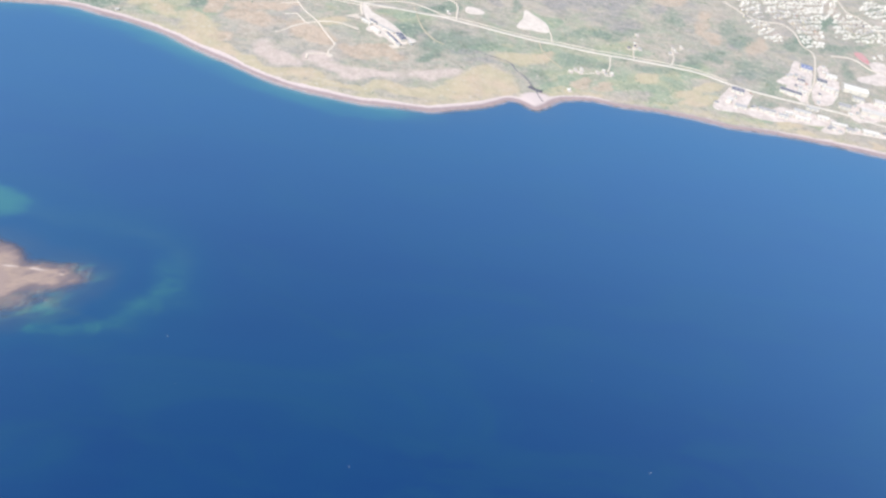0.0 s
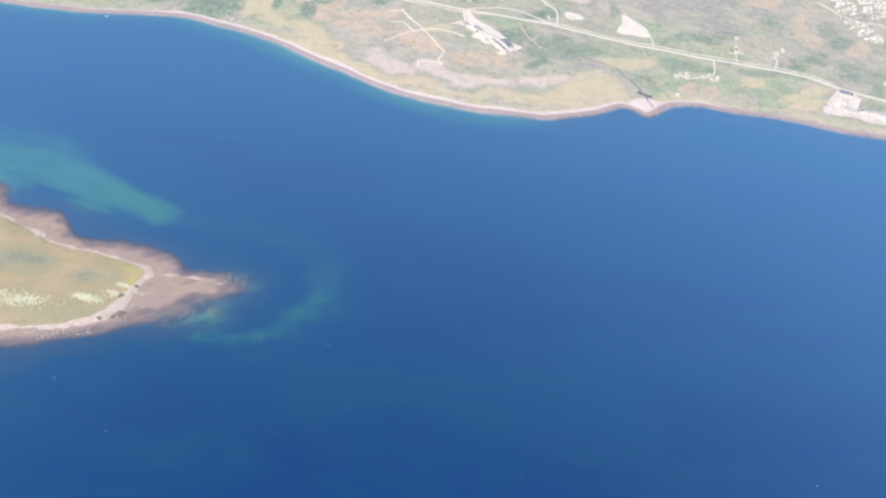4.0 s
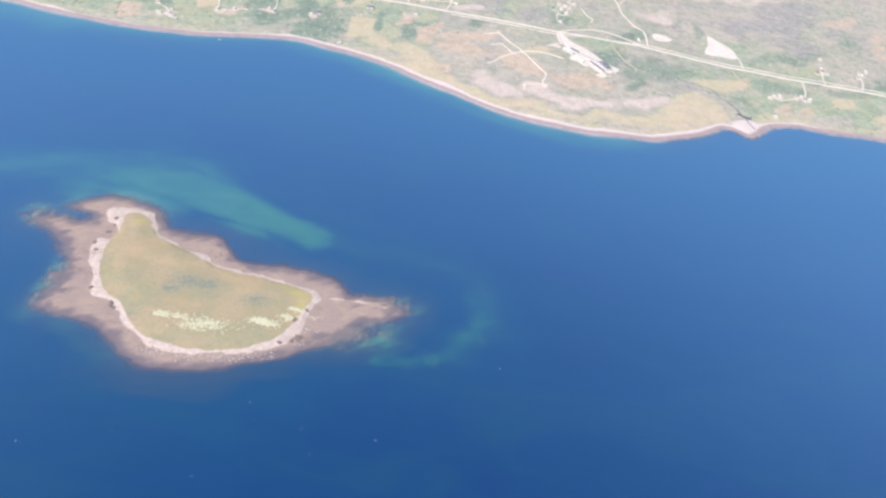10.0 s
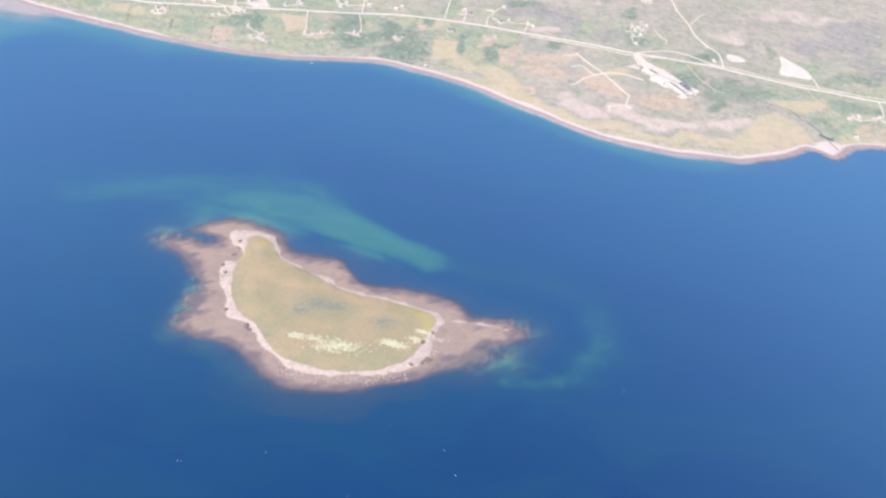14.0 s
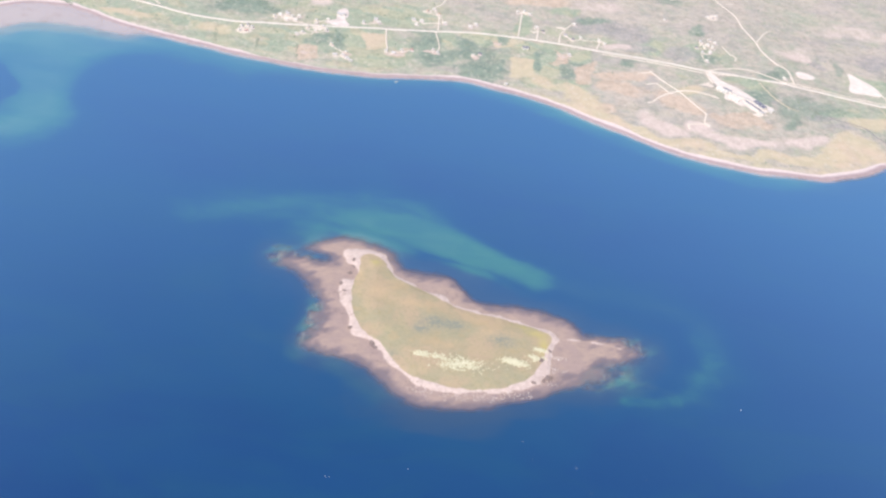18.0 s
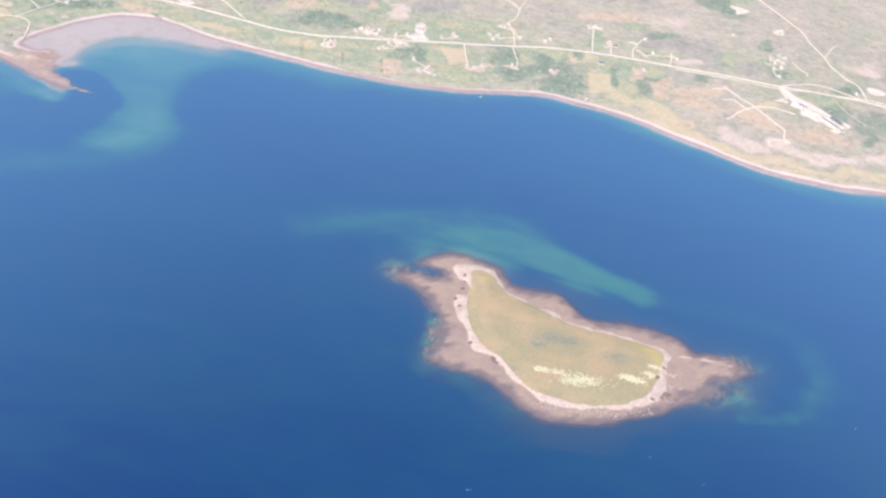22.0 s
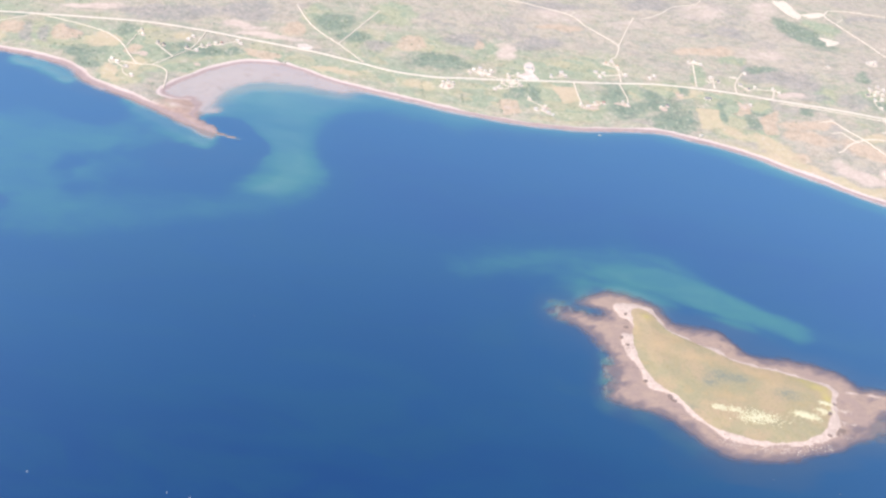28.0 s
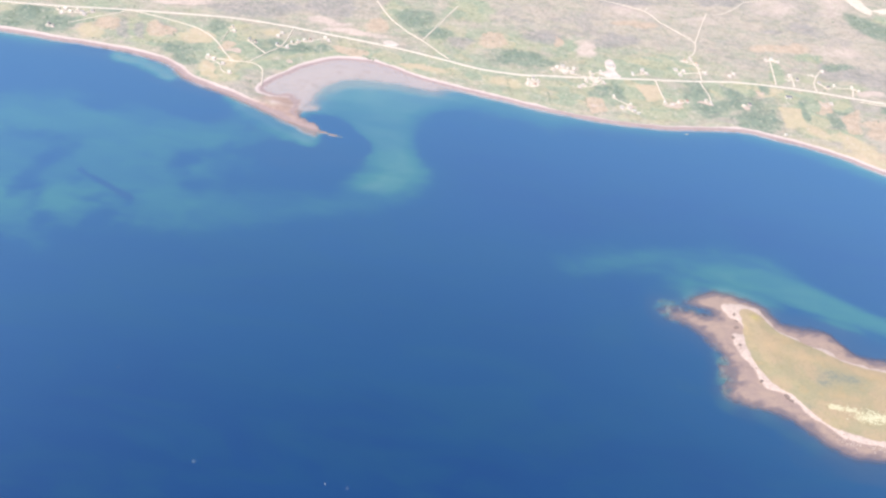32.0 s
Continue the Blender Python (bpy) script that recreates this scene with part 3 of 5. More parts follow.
def island_height(x, y):
    rough = fractal(x, y, 34, 41, 4)
    torn = spots(x, y, [(-360, 662, 62, 30), (-795, 800, 45, 30), (-735, 680, 22, 62), (-330, 722, 40, 18)])
    reef, beach, turf = signed(x, y, REEF) + (3.2 + 3 * torn) * rough - 2.5 + 3 * fractal(x, y, 9, 71, 3) * (0.4 + torn), signed(x, y, BEACH) - 4 + 11 * fractal(x, y, 24, 47, 4), signed(x, y, TURF) + 2.5 * fractal(x, y, 9, 53, 3)
    fringe = 12 + 12 * np.clip(torn, 0, 1) + 10 * fractal(x, y, 50, 33, 3)
    z = np.where(reef > 0, np.minimum(0.46, -0.1 + reef * 0.03), np.maximum(-16, np.where(reef > -fringe, -0.1 + 1.5 * reef / fringe, -1.6 + (reef + fringe) * (0.17 + 0.16 * fractal(x, y, 90, 31, 3))))) + (0.35 + 0.5 * torn) * fractal(0.8 * x + 0.6 * y, 2.4 * (0.8 * y - 0.6 * x), 20, 61, 4)
    shelf = np.clip(1.3 * spots(x, y, [(-370, 655, 48, 24), (-800, 806, 30, 18), (-728, 690, 14, 55), (-330, 722, 34, 11), (-700, 620, 40, 12)]), 0, 1) * ramp(-reef, -2, 4)
    z = z * (1 - shelf) + shelf * np.maximum(z, np.minimum(-0.3, -1.35 + 2.7 * fractal(0.95 * x + 0.3 * y, 2.6 * (0.95 * y - 0.3 * x), 30, 79, 4)))
    z = z - 1.1 * spots(x, y, [(-748, 808, 20, 9)]) - 0.3 * spots(x, y, [(-385, 645, 40, 20), (-345, 680, 30, 18)]) - 0.6 * spots(x, y, [(-805, 797, 20, 12), (-369, 672, 26, 12)]) + 1.6 * ramp(beach, -2, 9) + 2.2 * ramp(turf, -1, 30) + 0.8 * fractal(x, y, 60, 67, 3) * ramp(turf, 0, 25)
    bar = np.exp(-(distance(x, y, curve(STONE_BAR, 4)) / 3.0) ** 2) * (0.5 + 0.9 * fractal(x, y, 12, 63, 2))
    return z + 0.35 * bar, np.maximum(ramp(beach, -2.5, 2.5), np.clip(bar, 0, 1)), ramp(turf, -2, 2), np.clip(torn, 0, 1)


def link(name, bm_or_mesh, material, parent=None):
    mesh = bm_or_mesh
    if isinstance(bm_or_mesh, bmesh.types.BMesh):
        mesh = bpy.data.meshes.new(name)
        bm_or_mesh.to_mesh(mesh)
        bm_or_mesh.free()
    mesh.materials.append(material)
    ob = new(name, mesh)
    ob.parent = parent
    return ob


def part(name, bm, material, parent, label=""):
    return tagged(link(name, bm, material, parent), label)


def sheet(name, verts, faces, material, smooth=True, layers=()):
    mesh = bpy.data.meshes.new(name)
    faces = np.asarray(faces)
    mesh.vertices.add(len(verts))
    mesh.vertices.foreach_set("co", np.ascontiguousarray(verts, np.float32).ravel())
    mesh.loops.add(faces.size)
    mesh.loops.foreach_set("vertex_index", faces.astype(np.int32).ravel())
    mesh.polygons.add(len(faces))
    mesh.polygons.foreach_set("loop_start", np.arange(0, faces.size, faces.shape[1], dtype=np.int32))
    mesh.polygons.foreach_set("use_smooth", np.full(len(faces), smooth))
    for label, kind, values in layers:
        layer = mesh.attributes.new(label, kind, "POINT")
        layer.data.foreach_set("value" if kind == "FLOAT" else "color", np.ascontiguousarray(values, np.float32).ravel())
    mesh.update(calc_edges=True)
    return link(name, mesh, material)


def grid_faces(nx, ny, start=0):
    i, j = np.meshgrid(np.arange(nx - 1), np.arange(ny - 1))
    a = (j * nx + i).ravel() + start
    return np.stack([a, a + 1, a + nx + 1, a + nx], 1)


def rim(nx, ny):
    """Indices round the edge of a grid, and the directions outward."""
    s = list(range(nx)) + [j * nx + nx - 1 for j in range(1, ny)] + [(ny - 1) * nx + i for i in range(nx - 2, -1, -1)] + [j * nx for j in range(ny - 2, 0, -1)]
    return np.array(s)


# ---- where the houses stand ----
ROADSIDE = [(-983, 1563), (-970, 1575), (-957, 1563), (-945, 1572), (-966, 1545), (-948, 1550), (-993, 1552), (-1043, 1482), (-1033, 1492), (-1022, 1486), (-1029, 1466), (-1042, 1464), (-904, 1551), (-888, 1542), (-878, 1526), (-898, 1513), (-917, 1527), (-907, 1565),
            (-884, 1578), (-922, 1499), (-932, 1488), (-810, 1590), (-779, 1603), (-787, 1618), (-681, 1698), (-668, 1715), (-655, 1690), (-690, 1647), (-640, 1650), (-583, 1654), (-571, 1669), (-708, 1648), (-700, 1626)]
FARMS = [(-477, 1775), (-460, 1786), (-448, 1774), (-434, 1706), (-420, 1690), (-368, 1690), (-345, 1758), (-352, 1672), (-333, 1686), (-290, 1692), (-280, 1676), (-746, 1476), (-731, 1472), (-716, 1488), (-697, 1499), (-842, 1424), (-826, 1428), (-816, 1417), (-822, 1441),
         (-643, 1505), (-653, 1515), (-556, 1530), (-570, 1520), (-364, 1590), (-857, 1467)]
VILLAGE = [(-2094, 1476), (-2080, 1482), (-2064, 1472), (-2054, 1486), (-2040, 1478), (-2030, 1468), (-2022, 1489), (-2078, 1460), (-2076, 1399), (-2064, 1394), (-1713, 1367), (-1698, 1357), (-1658, 1467), (-1644, 1462), (-1596, 1467), (-1573, 1463), (-1569, 1487), (-1558, 1499),
           (-1547, 1510), (-1535, 1515), (-1507, 1539), (-1497, 1529), (-1713, 1516), (-1702, 1496), (-1673, 1342), (-1649, 1310), (-1602, 1526), (-1606, 1508)]
EASTERN = [(-65, 1720), (-48, 1756), (-36, 1744), (-24, 1734), (-36, 1705), (-54, 1698), (-14, 1764), (-46, 1724), (-25, 1775), (-52, 1658), (374, 1477), (386, 1487), (396, 1479), (433, 1492), (448, 1502), (452, 1490), (523, 1628), (538, 1640), (548, 1632), (542, 1653), (553, 1700), (619, 1635), (634, 1648), (632, 1664),
           (654, 1676), (400, 1492), (464, 1496), (363, 1400), (122, 1640), (-2, 1918), (10, 1908), (20, 1932), (-117, 1862)]

# ---- ground: one sheet of land and sea bed ----
CELL = 5.0
X0, X1, Y0, Y1 = -2600.0, 1700.0, 240.0, 2640.0
xs, ys = np.arange(X0, X1 + 1, CELL), np.arange(Y0, Y1 + 1, CELL)
gx, gy = np.meshgrid(xs, ys)
gz, shore = shore_height(gx, gy)
gz, clean = bank_shape(gx, gy, gz, shore)


def ground_at(x, y):
    u, v = (np.asarray(x, float) - X0) / CELL, (np.asarray(y, float) - Y0) / CELL
    i, j = np.clip(u.astype(int), 0, len(xs) - 2), np.clip(v.astype(int), 0, len(ys) - 2)
    a, b = u - i, v - j
    return gz[j, i] * (1 - a) * (1 - b) + gz[j, i + 1] * a * (1 - b) + gz[j + 1, i] * (1 - a) * b + gz[j + 1, i + 1] * a * b


# soft ovals of ground cover: middle, half length, half width, turn
THICKETS_A = [(-2144, 1397, 48, 38, -46), (-2134, 1447, 46, 29, 16), (-2064, 1412, 51, 33, 15), (-1982, 1505, 30, 18, 17), (-1784, 1382, 51, 28, -13), (-1754, 1333, 37, 18, -41), (-1739, 1514, 42, 24, -71), (-1734, 1331, 20, 13, -66), (-1613, 1435, 22, 16, -72), (-1569, 1468, 54, 27, 24), (-1495, 1478, 24, 21, -82), (-1333, 1721, 57, 42, -88), (-1271, 1648, 48, 37, 31), (-1071, 1575, 83, 36, -1), (-1032, 1570, 29, 24, 65), (-1006, 1561, 33, 24, 75)]
THICKETS_B = [(-880, 1485, 35, 24, 34), (-835, 1500, 42, 17, 87), (-702, 1586, 28, 13, 25), (-685, 1545, 50, 16, 84), (-660, 1564, 39, 22, 87), (-644, 1484, 46, 25, 29), (-590, 1562, 29, 17, 32), (-573, 1529, 57, 29, 26), (-563, 1467, 54, 36, 47), (-546, 1463, 57, 38, 48), (-495, 1602, 22, 12, 83), (-405, 1526, 61, 24, 84), (-376, 1502, 41, 21, 79), (-349, 1580, 33, 19, 53), (-294, 1785, 48, 17, 24), (-229, 1595, 22, 13, 43)]
THICKETS_C = [(-130, 2064, 107, 43, -67), (-53, 1826, 40, 21, 53), (-49, 1663, 45, 24, 36), (49, 1535, 48, 24, 52), (86, 1440, 39, 19, 35), (98, 1652, 42, 22, 47), (113, 1667, 41, 20, 38), (123, 1491, 71, 43, 16), (153, 1531, 69, 34, 6), (276, 1735, 27, 14, 45), (278, 1749, 35, 15, 67), (309, 1438, 29, 23, -57), (387, 1524, 38, 20, 43), (417, 1644, 77, 17, 19), (439, 1523, 38, 18, 31), (475, 1676, 126, 22, 21)]
THICKETS_D = [(504, 1583, 45, 14, 23), (572, 1556, 73, 18, 18), (670, 1615, 52, 22, 67), (675, 1835, 68, 22, 73), (679, 1800, 48, 19, 63), (726, 1665, 49, 23, 49), (794, 1494, 38, 18, 30), (815, 1767, 52, 29, 73), (815, 1837, 63, 19, 70), (816, 1610, 70, 46, -3), (824, 1629, 74, 36, 37), (826, 1557, 41, 22, 45), (984, 1805, 83, 35, 58), (1067, 1701, 54, 21, 57), (1093, 1833, 69, 24, 26), (1116, 1972, 53, 13, 67), (1169, 1847, 43, 19, 35)]
THICKETS = THICKETS_A + THICKETS_B + THICKETS_C + THICKETS_D
MOORS_A = [(-1926, 1427, 50, 13, -61), (-1887, 1435, 39, 11, -62), (-1836, 1465, 33, 12, -68), (-1691, 1637, 88, 44, 24), (-1535, 1711, 60, 52, 70), (-1207, 1622, 31, 27, 66), (-1020, 1722, 44, 31, 36), (-851, 1749, 65, 28, 24), (-804, 2015, 101, 29, 25), (-553, 2114, 76, 36, 34), (-420, 1959, 34, 13, 25), (-335, 2025, 63, 38, 53), (-328, 1770, 38, 24, 60), (-311, 1737, 63, 28, 26), (-248, 1767, 76, 39, 27), (-220, 1669, 56, 26, 22)]
MOORS_B = [(-212, 1741, 63, 38, 44), (-123, 1674, 52, 30, 36), (-106, 1664, 42, 27, 45), (93, 2249, 84, 23, 27), (159, 1472, 32, 15, 34), (208, 1456, 57, 12, 20), (218, 1757, 32, 18, 52), (236, 1475, 35, 10, 1), (394, 1800, 63, 35, 57), (401, 1828, 61, 33, 47), (522, 1878, 112, 49, 33), (533, 1828, 69, 29, 58), (538, 1745, 60, 31, 37), (556, 1960, 127, 51, 34), (644, 1860, 46, 24, 57), (778, 1595, 45, 21, 32), (802, 1739, 45, 20, 64)]
MOORS = MOORS_A + MOORS_B
BARE_EARTH_A = [(-1957, 1437, 34, 21, -62), (-1852, 1462, 35, 26, -54), (-1691, 1412, 24, 21, 4), (-1445, 1497, 36, 22, 22), (-1412, 1657, 44, 23, -78), (-1145, 1649, 50, 33, 88), (-992, 1712, 30, 13, -90), (-893, 1427, 34, 15, 89), (-789, 1880, 70, 23, 24), (-713, 1480, 20, 13, 64), (-663, 1499, 17, 11, 65), (-576, 1516, 21, 13, 40), (-514, 1591, 19, 11, 62), (-450, 1494, 20, 9, 84), (-420, 1862, 98, 24, 22), (-379, 1559, 27, 12, 82)]
BARE_EARTH_B = [(-378, 1576, 33, 10, 77), (-346, 1520, 41, 12, 84), (-325, 1531, 54, 11, 77), (-320, 1396, 34, 18, -30), (-255, 1473, 50, 35, -5), (-249, 1531, 70, 25, 20), (-149, 1441, 64, 39, -24), (-27, 1418, 68, 26, 1), (172, 1352, 55, 14, 73), (311, 1524, 37, 17, 30), (397, 1434, 30, 18, 52), (439, 1434, 30, 13, 28), (686, 1937, 68, 31, 39), (740, 1752, 33, 15, 63), (754, 1838, 120, 24, 74), (761, 1765, 41, 17, 60), (856, 1753, 77, 26, 66)]
BARE_EARTH = BARE_EARTH_A + BARE_EARTH_B
HAYFIELDS_A = [(-1983, 1398, 33, 28, -48), (-1771, 1444, 41, 33, 15), (-1679, 1308, 42, 21, -35), (-1651, 1364, 24, 20, 27), (-1622, 1516, 26, 23, 30), (-1277, 1467, 73, 21, -1), (-1093, 1458, 48, 20, 0), (-492, 1591, 40, 19, 24), (-475, 1485, 38, 23, 77), (-420, 1435, 31, 23, -41), (-350, 1414, 49, 24, -24), (-318, 1356, 63, 20, -36), (-240, 1319, 49, 19, -31), (-158, 1289, 61, 17, -10), (-119, 1512, 42, 21, 28)]
HAYFIELDS_B = [(-65, 1272, 71, 14, 3), (48, 1293, 71, 17, 12), (114, 1307, 76, 17, 19), (182, 1364, 81, 32, 62), (219, 1375, 63, 33, 56), (277, 1501, 72, 28, 26), (540, 1509, 43, 15, 32), (620, 1468, 41, 20, 29), (629, 1426, 41, 14, 21), (651, 1453, 44, 14, 21), (667, 1500, 56, 16, 32), (692, 1526, 31, 14, 29), (826, 1400, 43, 13, 20), (853, 1380, 27, 9, 17), (1005, 1388, 22, 9, 26)]
HAYFIELDS = HAYFIELDS_A + HAYFIELDS_B
MEADOWS_A = [(-2018, 1444, 35, 23, 16), (-1864, 1397, 34, 21, 17), (-1695, 1501, 40, 35, -70), (-1664, 1300, 33, 28, -65), (-1583, 1370, 46, 20, 23), (-1387, 1766, 48, 27, -80), (-1217, 1472, 73, 15, -5), (-1200, 1831, 67, 54, 74), (-936, 1450, 32, 25, 67), (-804, 1496, 39, 27, 66), (-777, 1662, 41, 24, 30), (-745, 1440, 39, 18, 23), (-732, 1647, 47, 32, 37)]
MEADOWS_B = [(-630, 1566, 27, 17, 65), (-534, 1611, 43, 20, 24), (-463, 1701, 42, 15, 85), (-431, 1455, 34, 24, 50), (-415, 1530, 45, 25, 65), (-415, 1601, 54, 19, 22), (-376, 1830, 35, 18, 65), (-350, 1457, 31, 17, 27), (-338, 1828, 34, 18, 65), (-178, 1694, 38, 17, 75), (-76, 1697, 40, 21, 41), (-68, 2129, 46, 34, -79), (30, 1586, 58, 21, 10)]
MEADOWS_C = [(197, 1510, 38, 13, 24), (333, 1687, 34, 19, 40), (343, 1399, 40, 16, 25), (365, 1457, 36, 16, 26), (491, 1615, 45, 21, 34), (499, 1468, 49, 25, 34), (549, 1410, 28, 15, 32), (564, 1486, 33, 19, 57), (575, 1460, 40, 19, 31), (606, 1546, 34, 13, 22), (670, 1584, 40, 17, 29), (763, 1411, 42, 11, 5), (922, 1429, 48, 15, -3)]
MEADOWS = MEADOWS_A + MEADOWS_B + MEADOWS_C
STONY_A = [(-1852, 1612, 73, 25, 22), (-1553, 1620, 35, 21, 27), (-1508, 1623, 51, 12, 23), (-1448, 1596, 84, 20, 1), (-917, 1685, 55, 31, 85), (-774, 1964, 130, 50, 24), (-627, 1949, 68, 34, 30), (-404, 2124, 102, 61, 41), (-278, 1887, 108, 37, 21), (-246, 1662, 41, 14, 18), (-219, 2189, 94, 48, 62), (-202, 1353, 60, 23, -31), (-125, 1354, 38, 16, 22), (-45, 1335, 93, 26, 0), (103, 1367, 66, 19, 22), (191, 1793, 62, 31, 37), (374, 1989, 103, 37, 22), (493, 1997, 75, 23, 25)]
STONY = STONY_A


# plots with straight edges between the road and the beach
WOODED_PLOTS = [[(-899, 1500), (-860, 1506), (-833, 1445), (-860, 1420)], [(-690, 1486), (-614, 1522), (-606, 1459), (-670, 1433)], [(-615, 1538), (-490, 1586), (-491, 1533), (-612, 1494)], [(-577, 1501), (-498, 1528), (-504, 1431), (-567, 1421)], [(-710, 1557), (-663, 1593), (-649, 1515), (-684, 1486)], [(-387, 1540), (-358, 1555), (-364, 1480), (-385, 1479)]]
HAY_PLOTS = [[(-808, 1539), (-757, 1553), (-749, 1493), (-784, 1462)], [(-489, 1539), (-440, 1544), (-444, 1467), (-489, 1450)]]
BARE_PLOTS = [[(-921, 1444), (-880, 1453), (-870, 1399), (-905, 1380)], [(-388, 1585), (-365, 1592), (-367, 1547), (-387, 1540)], [(-353, 1531), (-316, 1564), (-325, 1470), (-355, 1459)]]
GREEN_PLOTS = [[(-636, 1578), (-614, 1583), (-614, 1553), (-636, 1545)], [(-426, 1570), (-390, 1591), (-389, 1482), (-427, 1472)], [(-364, 1617), (-312, 1631), (-317, 1569), (-362, 1556)], [(-430, 1465), (-363, 1478), (-331, 1435), (-419, 1418)]]
drift = fractal(gx, gy, 120, 71, 3)
warp_x, warp_y = 34 * fractal(gx, gy, 62, 57, 4), 34 * fractal(gx, gy, 62, 59, 4)


def ovals(rows, reach=1.0):
    """Share of cover inside turned ovals, full in the middle and gone a little past the rim."""
    most = np.zeros(gx.shape)
    for cx, cy, a, b, turn in rows:
        c, s_, size = math.cos(radians(turn)), math.sin(radians(turn)), 1.6 * a * reach
        i0, i1 = max(0, int((cx - size - X0) / CELL)), int((cx + size - X0) / CELL) + 2
        j0, j1 = max(0, int((cy - size - Y0) / CELL)), int((cy + size - Y0) / CELL) + 2
        dx, dy = gx[j0:j1, i0:i1] + warp_x[j0:j1, i0:i1] - cx, gy[j0:j1, i0:i1] + warp_y[j0:j1, i0:i1] - cy
        far_out = np.hypot((dx * c + dy * s_) / a, (dy * c - dx * s_) / b) / reach
        most[j0:j1, i0:i1] = np.maximum(most[j0:j1, i0:i1], ramp(1.5 - far_out, 0, 1))
    return most


def plots(outlines):
    """Share of cover inside fields with straight sides."""
    edge_noise = 6 * fractal(gx, gy, 26, 87, 3)
    return np.maximum.reduce([ramp(signed(gx, gy, np.array(outline, float)) + edge_noise, -5, 5) for outline in outlines])


thicket = ovals(THICKETS) * (0.92 - 0.3 * ramp(gx, -100, 300)) + 0.45 * spots(gx, gy, [(905, 1950, 50, 110), (1050, 1960, 70, 130), (1200, 1960, 100, 80), (1330, 2100, 80, 80)]) + 0.2 * fractal(gx, gy, 70, 75, 3)
meadow = 0.8 * ovals(MEADOWS, 1.1) + 0.3 * spots(gx, gy, [(-650, 1500, 420, 90), (-1700, 1440, 420, 90), (340, 1540, 380, 100), (400, 1460, 260, 60), (-1250, 1490, 260, 60), (-1100, 1640, 300, 60), (-600, 1700, 900, 90)]) + 0.45 * drift + 0.12 + 0.2 * ramp(-gx, 350, 800) * ramp(1800 - gy, 0, 250)
moor = ovals(MOORS) * 0.8 + 0.14 * ramp(-gx, 500, 900) + 0.25 * fractal(gx, gy, 150, 73, 3)
tan = ovals(BARE_EARTH, 0.95) * (0.8 - 0.22 * ramp(gx, 250, 450)) + 0.15 * drift + 0.6 * spots(gx, gy, [(193, 1332, 34, 20), (135, 1308, 34, 16), (228, 1380, 20, 24)])
scree = ovals(STONY) * (0.85 - 0.3 * ramp(gy, 1750, 1850)) + 0.5 * spots(gx, gy, [(905, 1960, 42, 70), (930, 1860, 40, 40), (1040, 1920, 50, 70), (1200, 1975, 80, 50), (1165, 2090, 70, 60), (1050, 2030, 40, 50), (1290, 2035, 60, 50)]) + 0.2 * fractal(gx, gy, 60, 79, 3)
straw = np.maximum(ovals(HAYFIELDS) * (0.72 + 0.16 * ramp(gx, -450, -250)), 0.5 * ramp(70 - shore, 0, 60) * ramp(shore, 8, 20) * (0.35 + 0.65 * ramp(gx, -650, -380))) + 0.15 * drift
wooded, hay_plot, bare_plot, green_plot = plots(WOODED_PLOTS), plots(HAY_PLOTS), plots(BARE_PLOTS), plots(GREEN_PLOTS)
thicket = np.maximum(thicket * (1 - np.maximum.reduce([hay_plot, bare_plot, green_plot])), 0.62 * wooded + 0.25 * wooded * fractal(gx, gy, 40, 85, 3))
straw, tan, meadow = np.maximum(straw * (1 - wooded), 0.9 * hay_plot), np.maximum(tan * (1 - wooded), 0.85 * bare_plot), np.maximum(meadow, 0.9 * green_plot)
sand = ramp(22 - 7 * spots(gx, gy, [(-830, 1370, 220, 200), (600, 1370, 300, 200)]) - shore + 5 * fractal(gx, gy, 60, 77, 3), 0, 8)
rust = spots(gx, gy, [(-1500, 1198, 34, 18), (-1560, 1200, 50, 13), (-1450, 1165, 24, 26), (-1415, 1135, 30, 16), (-1630, 1228, 50, 14), (-1535, 1235, 26, 12), (-1505, 1236, 22, 14), (-1700, 1264, 40, 13), (-1590, 1208, 44, 14), (-1525, 1174, 40, 15), (-1470, 1142, 36, 16), (-1410, 1127, 34, 14), (-1740, 1292, 22, 20), (-1800, 1330, 40, 11)]) * ramp(shore + 8 * fractal(gx, gy, 26, 97, 3), -16, -5) * (1.25 + 0.9 * fractal(gx, gy, 34, 99, 3))
rust = rust * (1 - 0.85 * ramp(shore, 8, 15) * ramp(-gx, 1530, 1580))
sand = np.maximum(sand, 0.9 * spots(gx, gy, [(300, 1338, 46, 34)]))
sand = np.maximum(sand, 0.4 * spots(gx, gy, [(-1470, 1190, 50, 70), (-1530, 1225, 40, 30)]))
for x, y in ROADSIDE + FARMS + VILLAGE + EASTERN:
    i, j = int((x - X0) / CELL), int((y - Y0) / CELL)
    win = np.s_[j - 6:j + 7, i - 6:i + 7]
    sand[win] = np.maximum(sand[win], 0.8 * spots(gx[win], gy[win], [(x + 2, y - 3, 7, 6)]))
verts = np.stack([gx, gy, gz], -1).reshape(-1, 3)
edge = rim(len(xs), len(ys))
middle = np.array([(X0 + X1) / 2, (Y0 + Y1) / 2])
far = verts[edge].copy()
far[:, :2] = middle + (far[:, :2] - middle) * 8
far[:, 2] = np.where(far[:, 2] > 0, 20, -14)
faces = grid_faces(len(xs), len(ys))
k = len(verts)
ring = np.arange(len(edge))
skirt = np.stack([edge, k + ring, k + np.roll(ring, -1), np.roll(edge, -1)], 1)


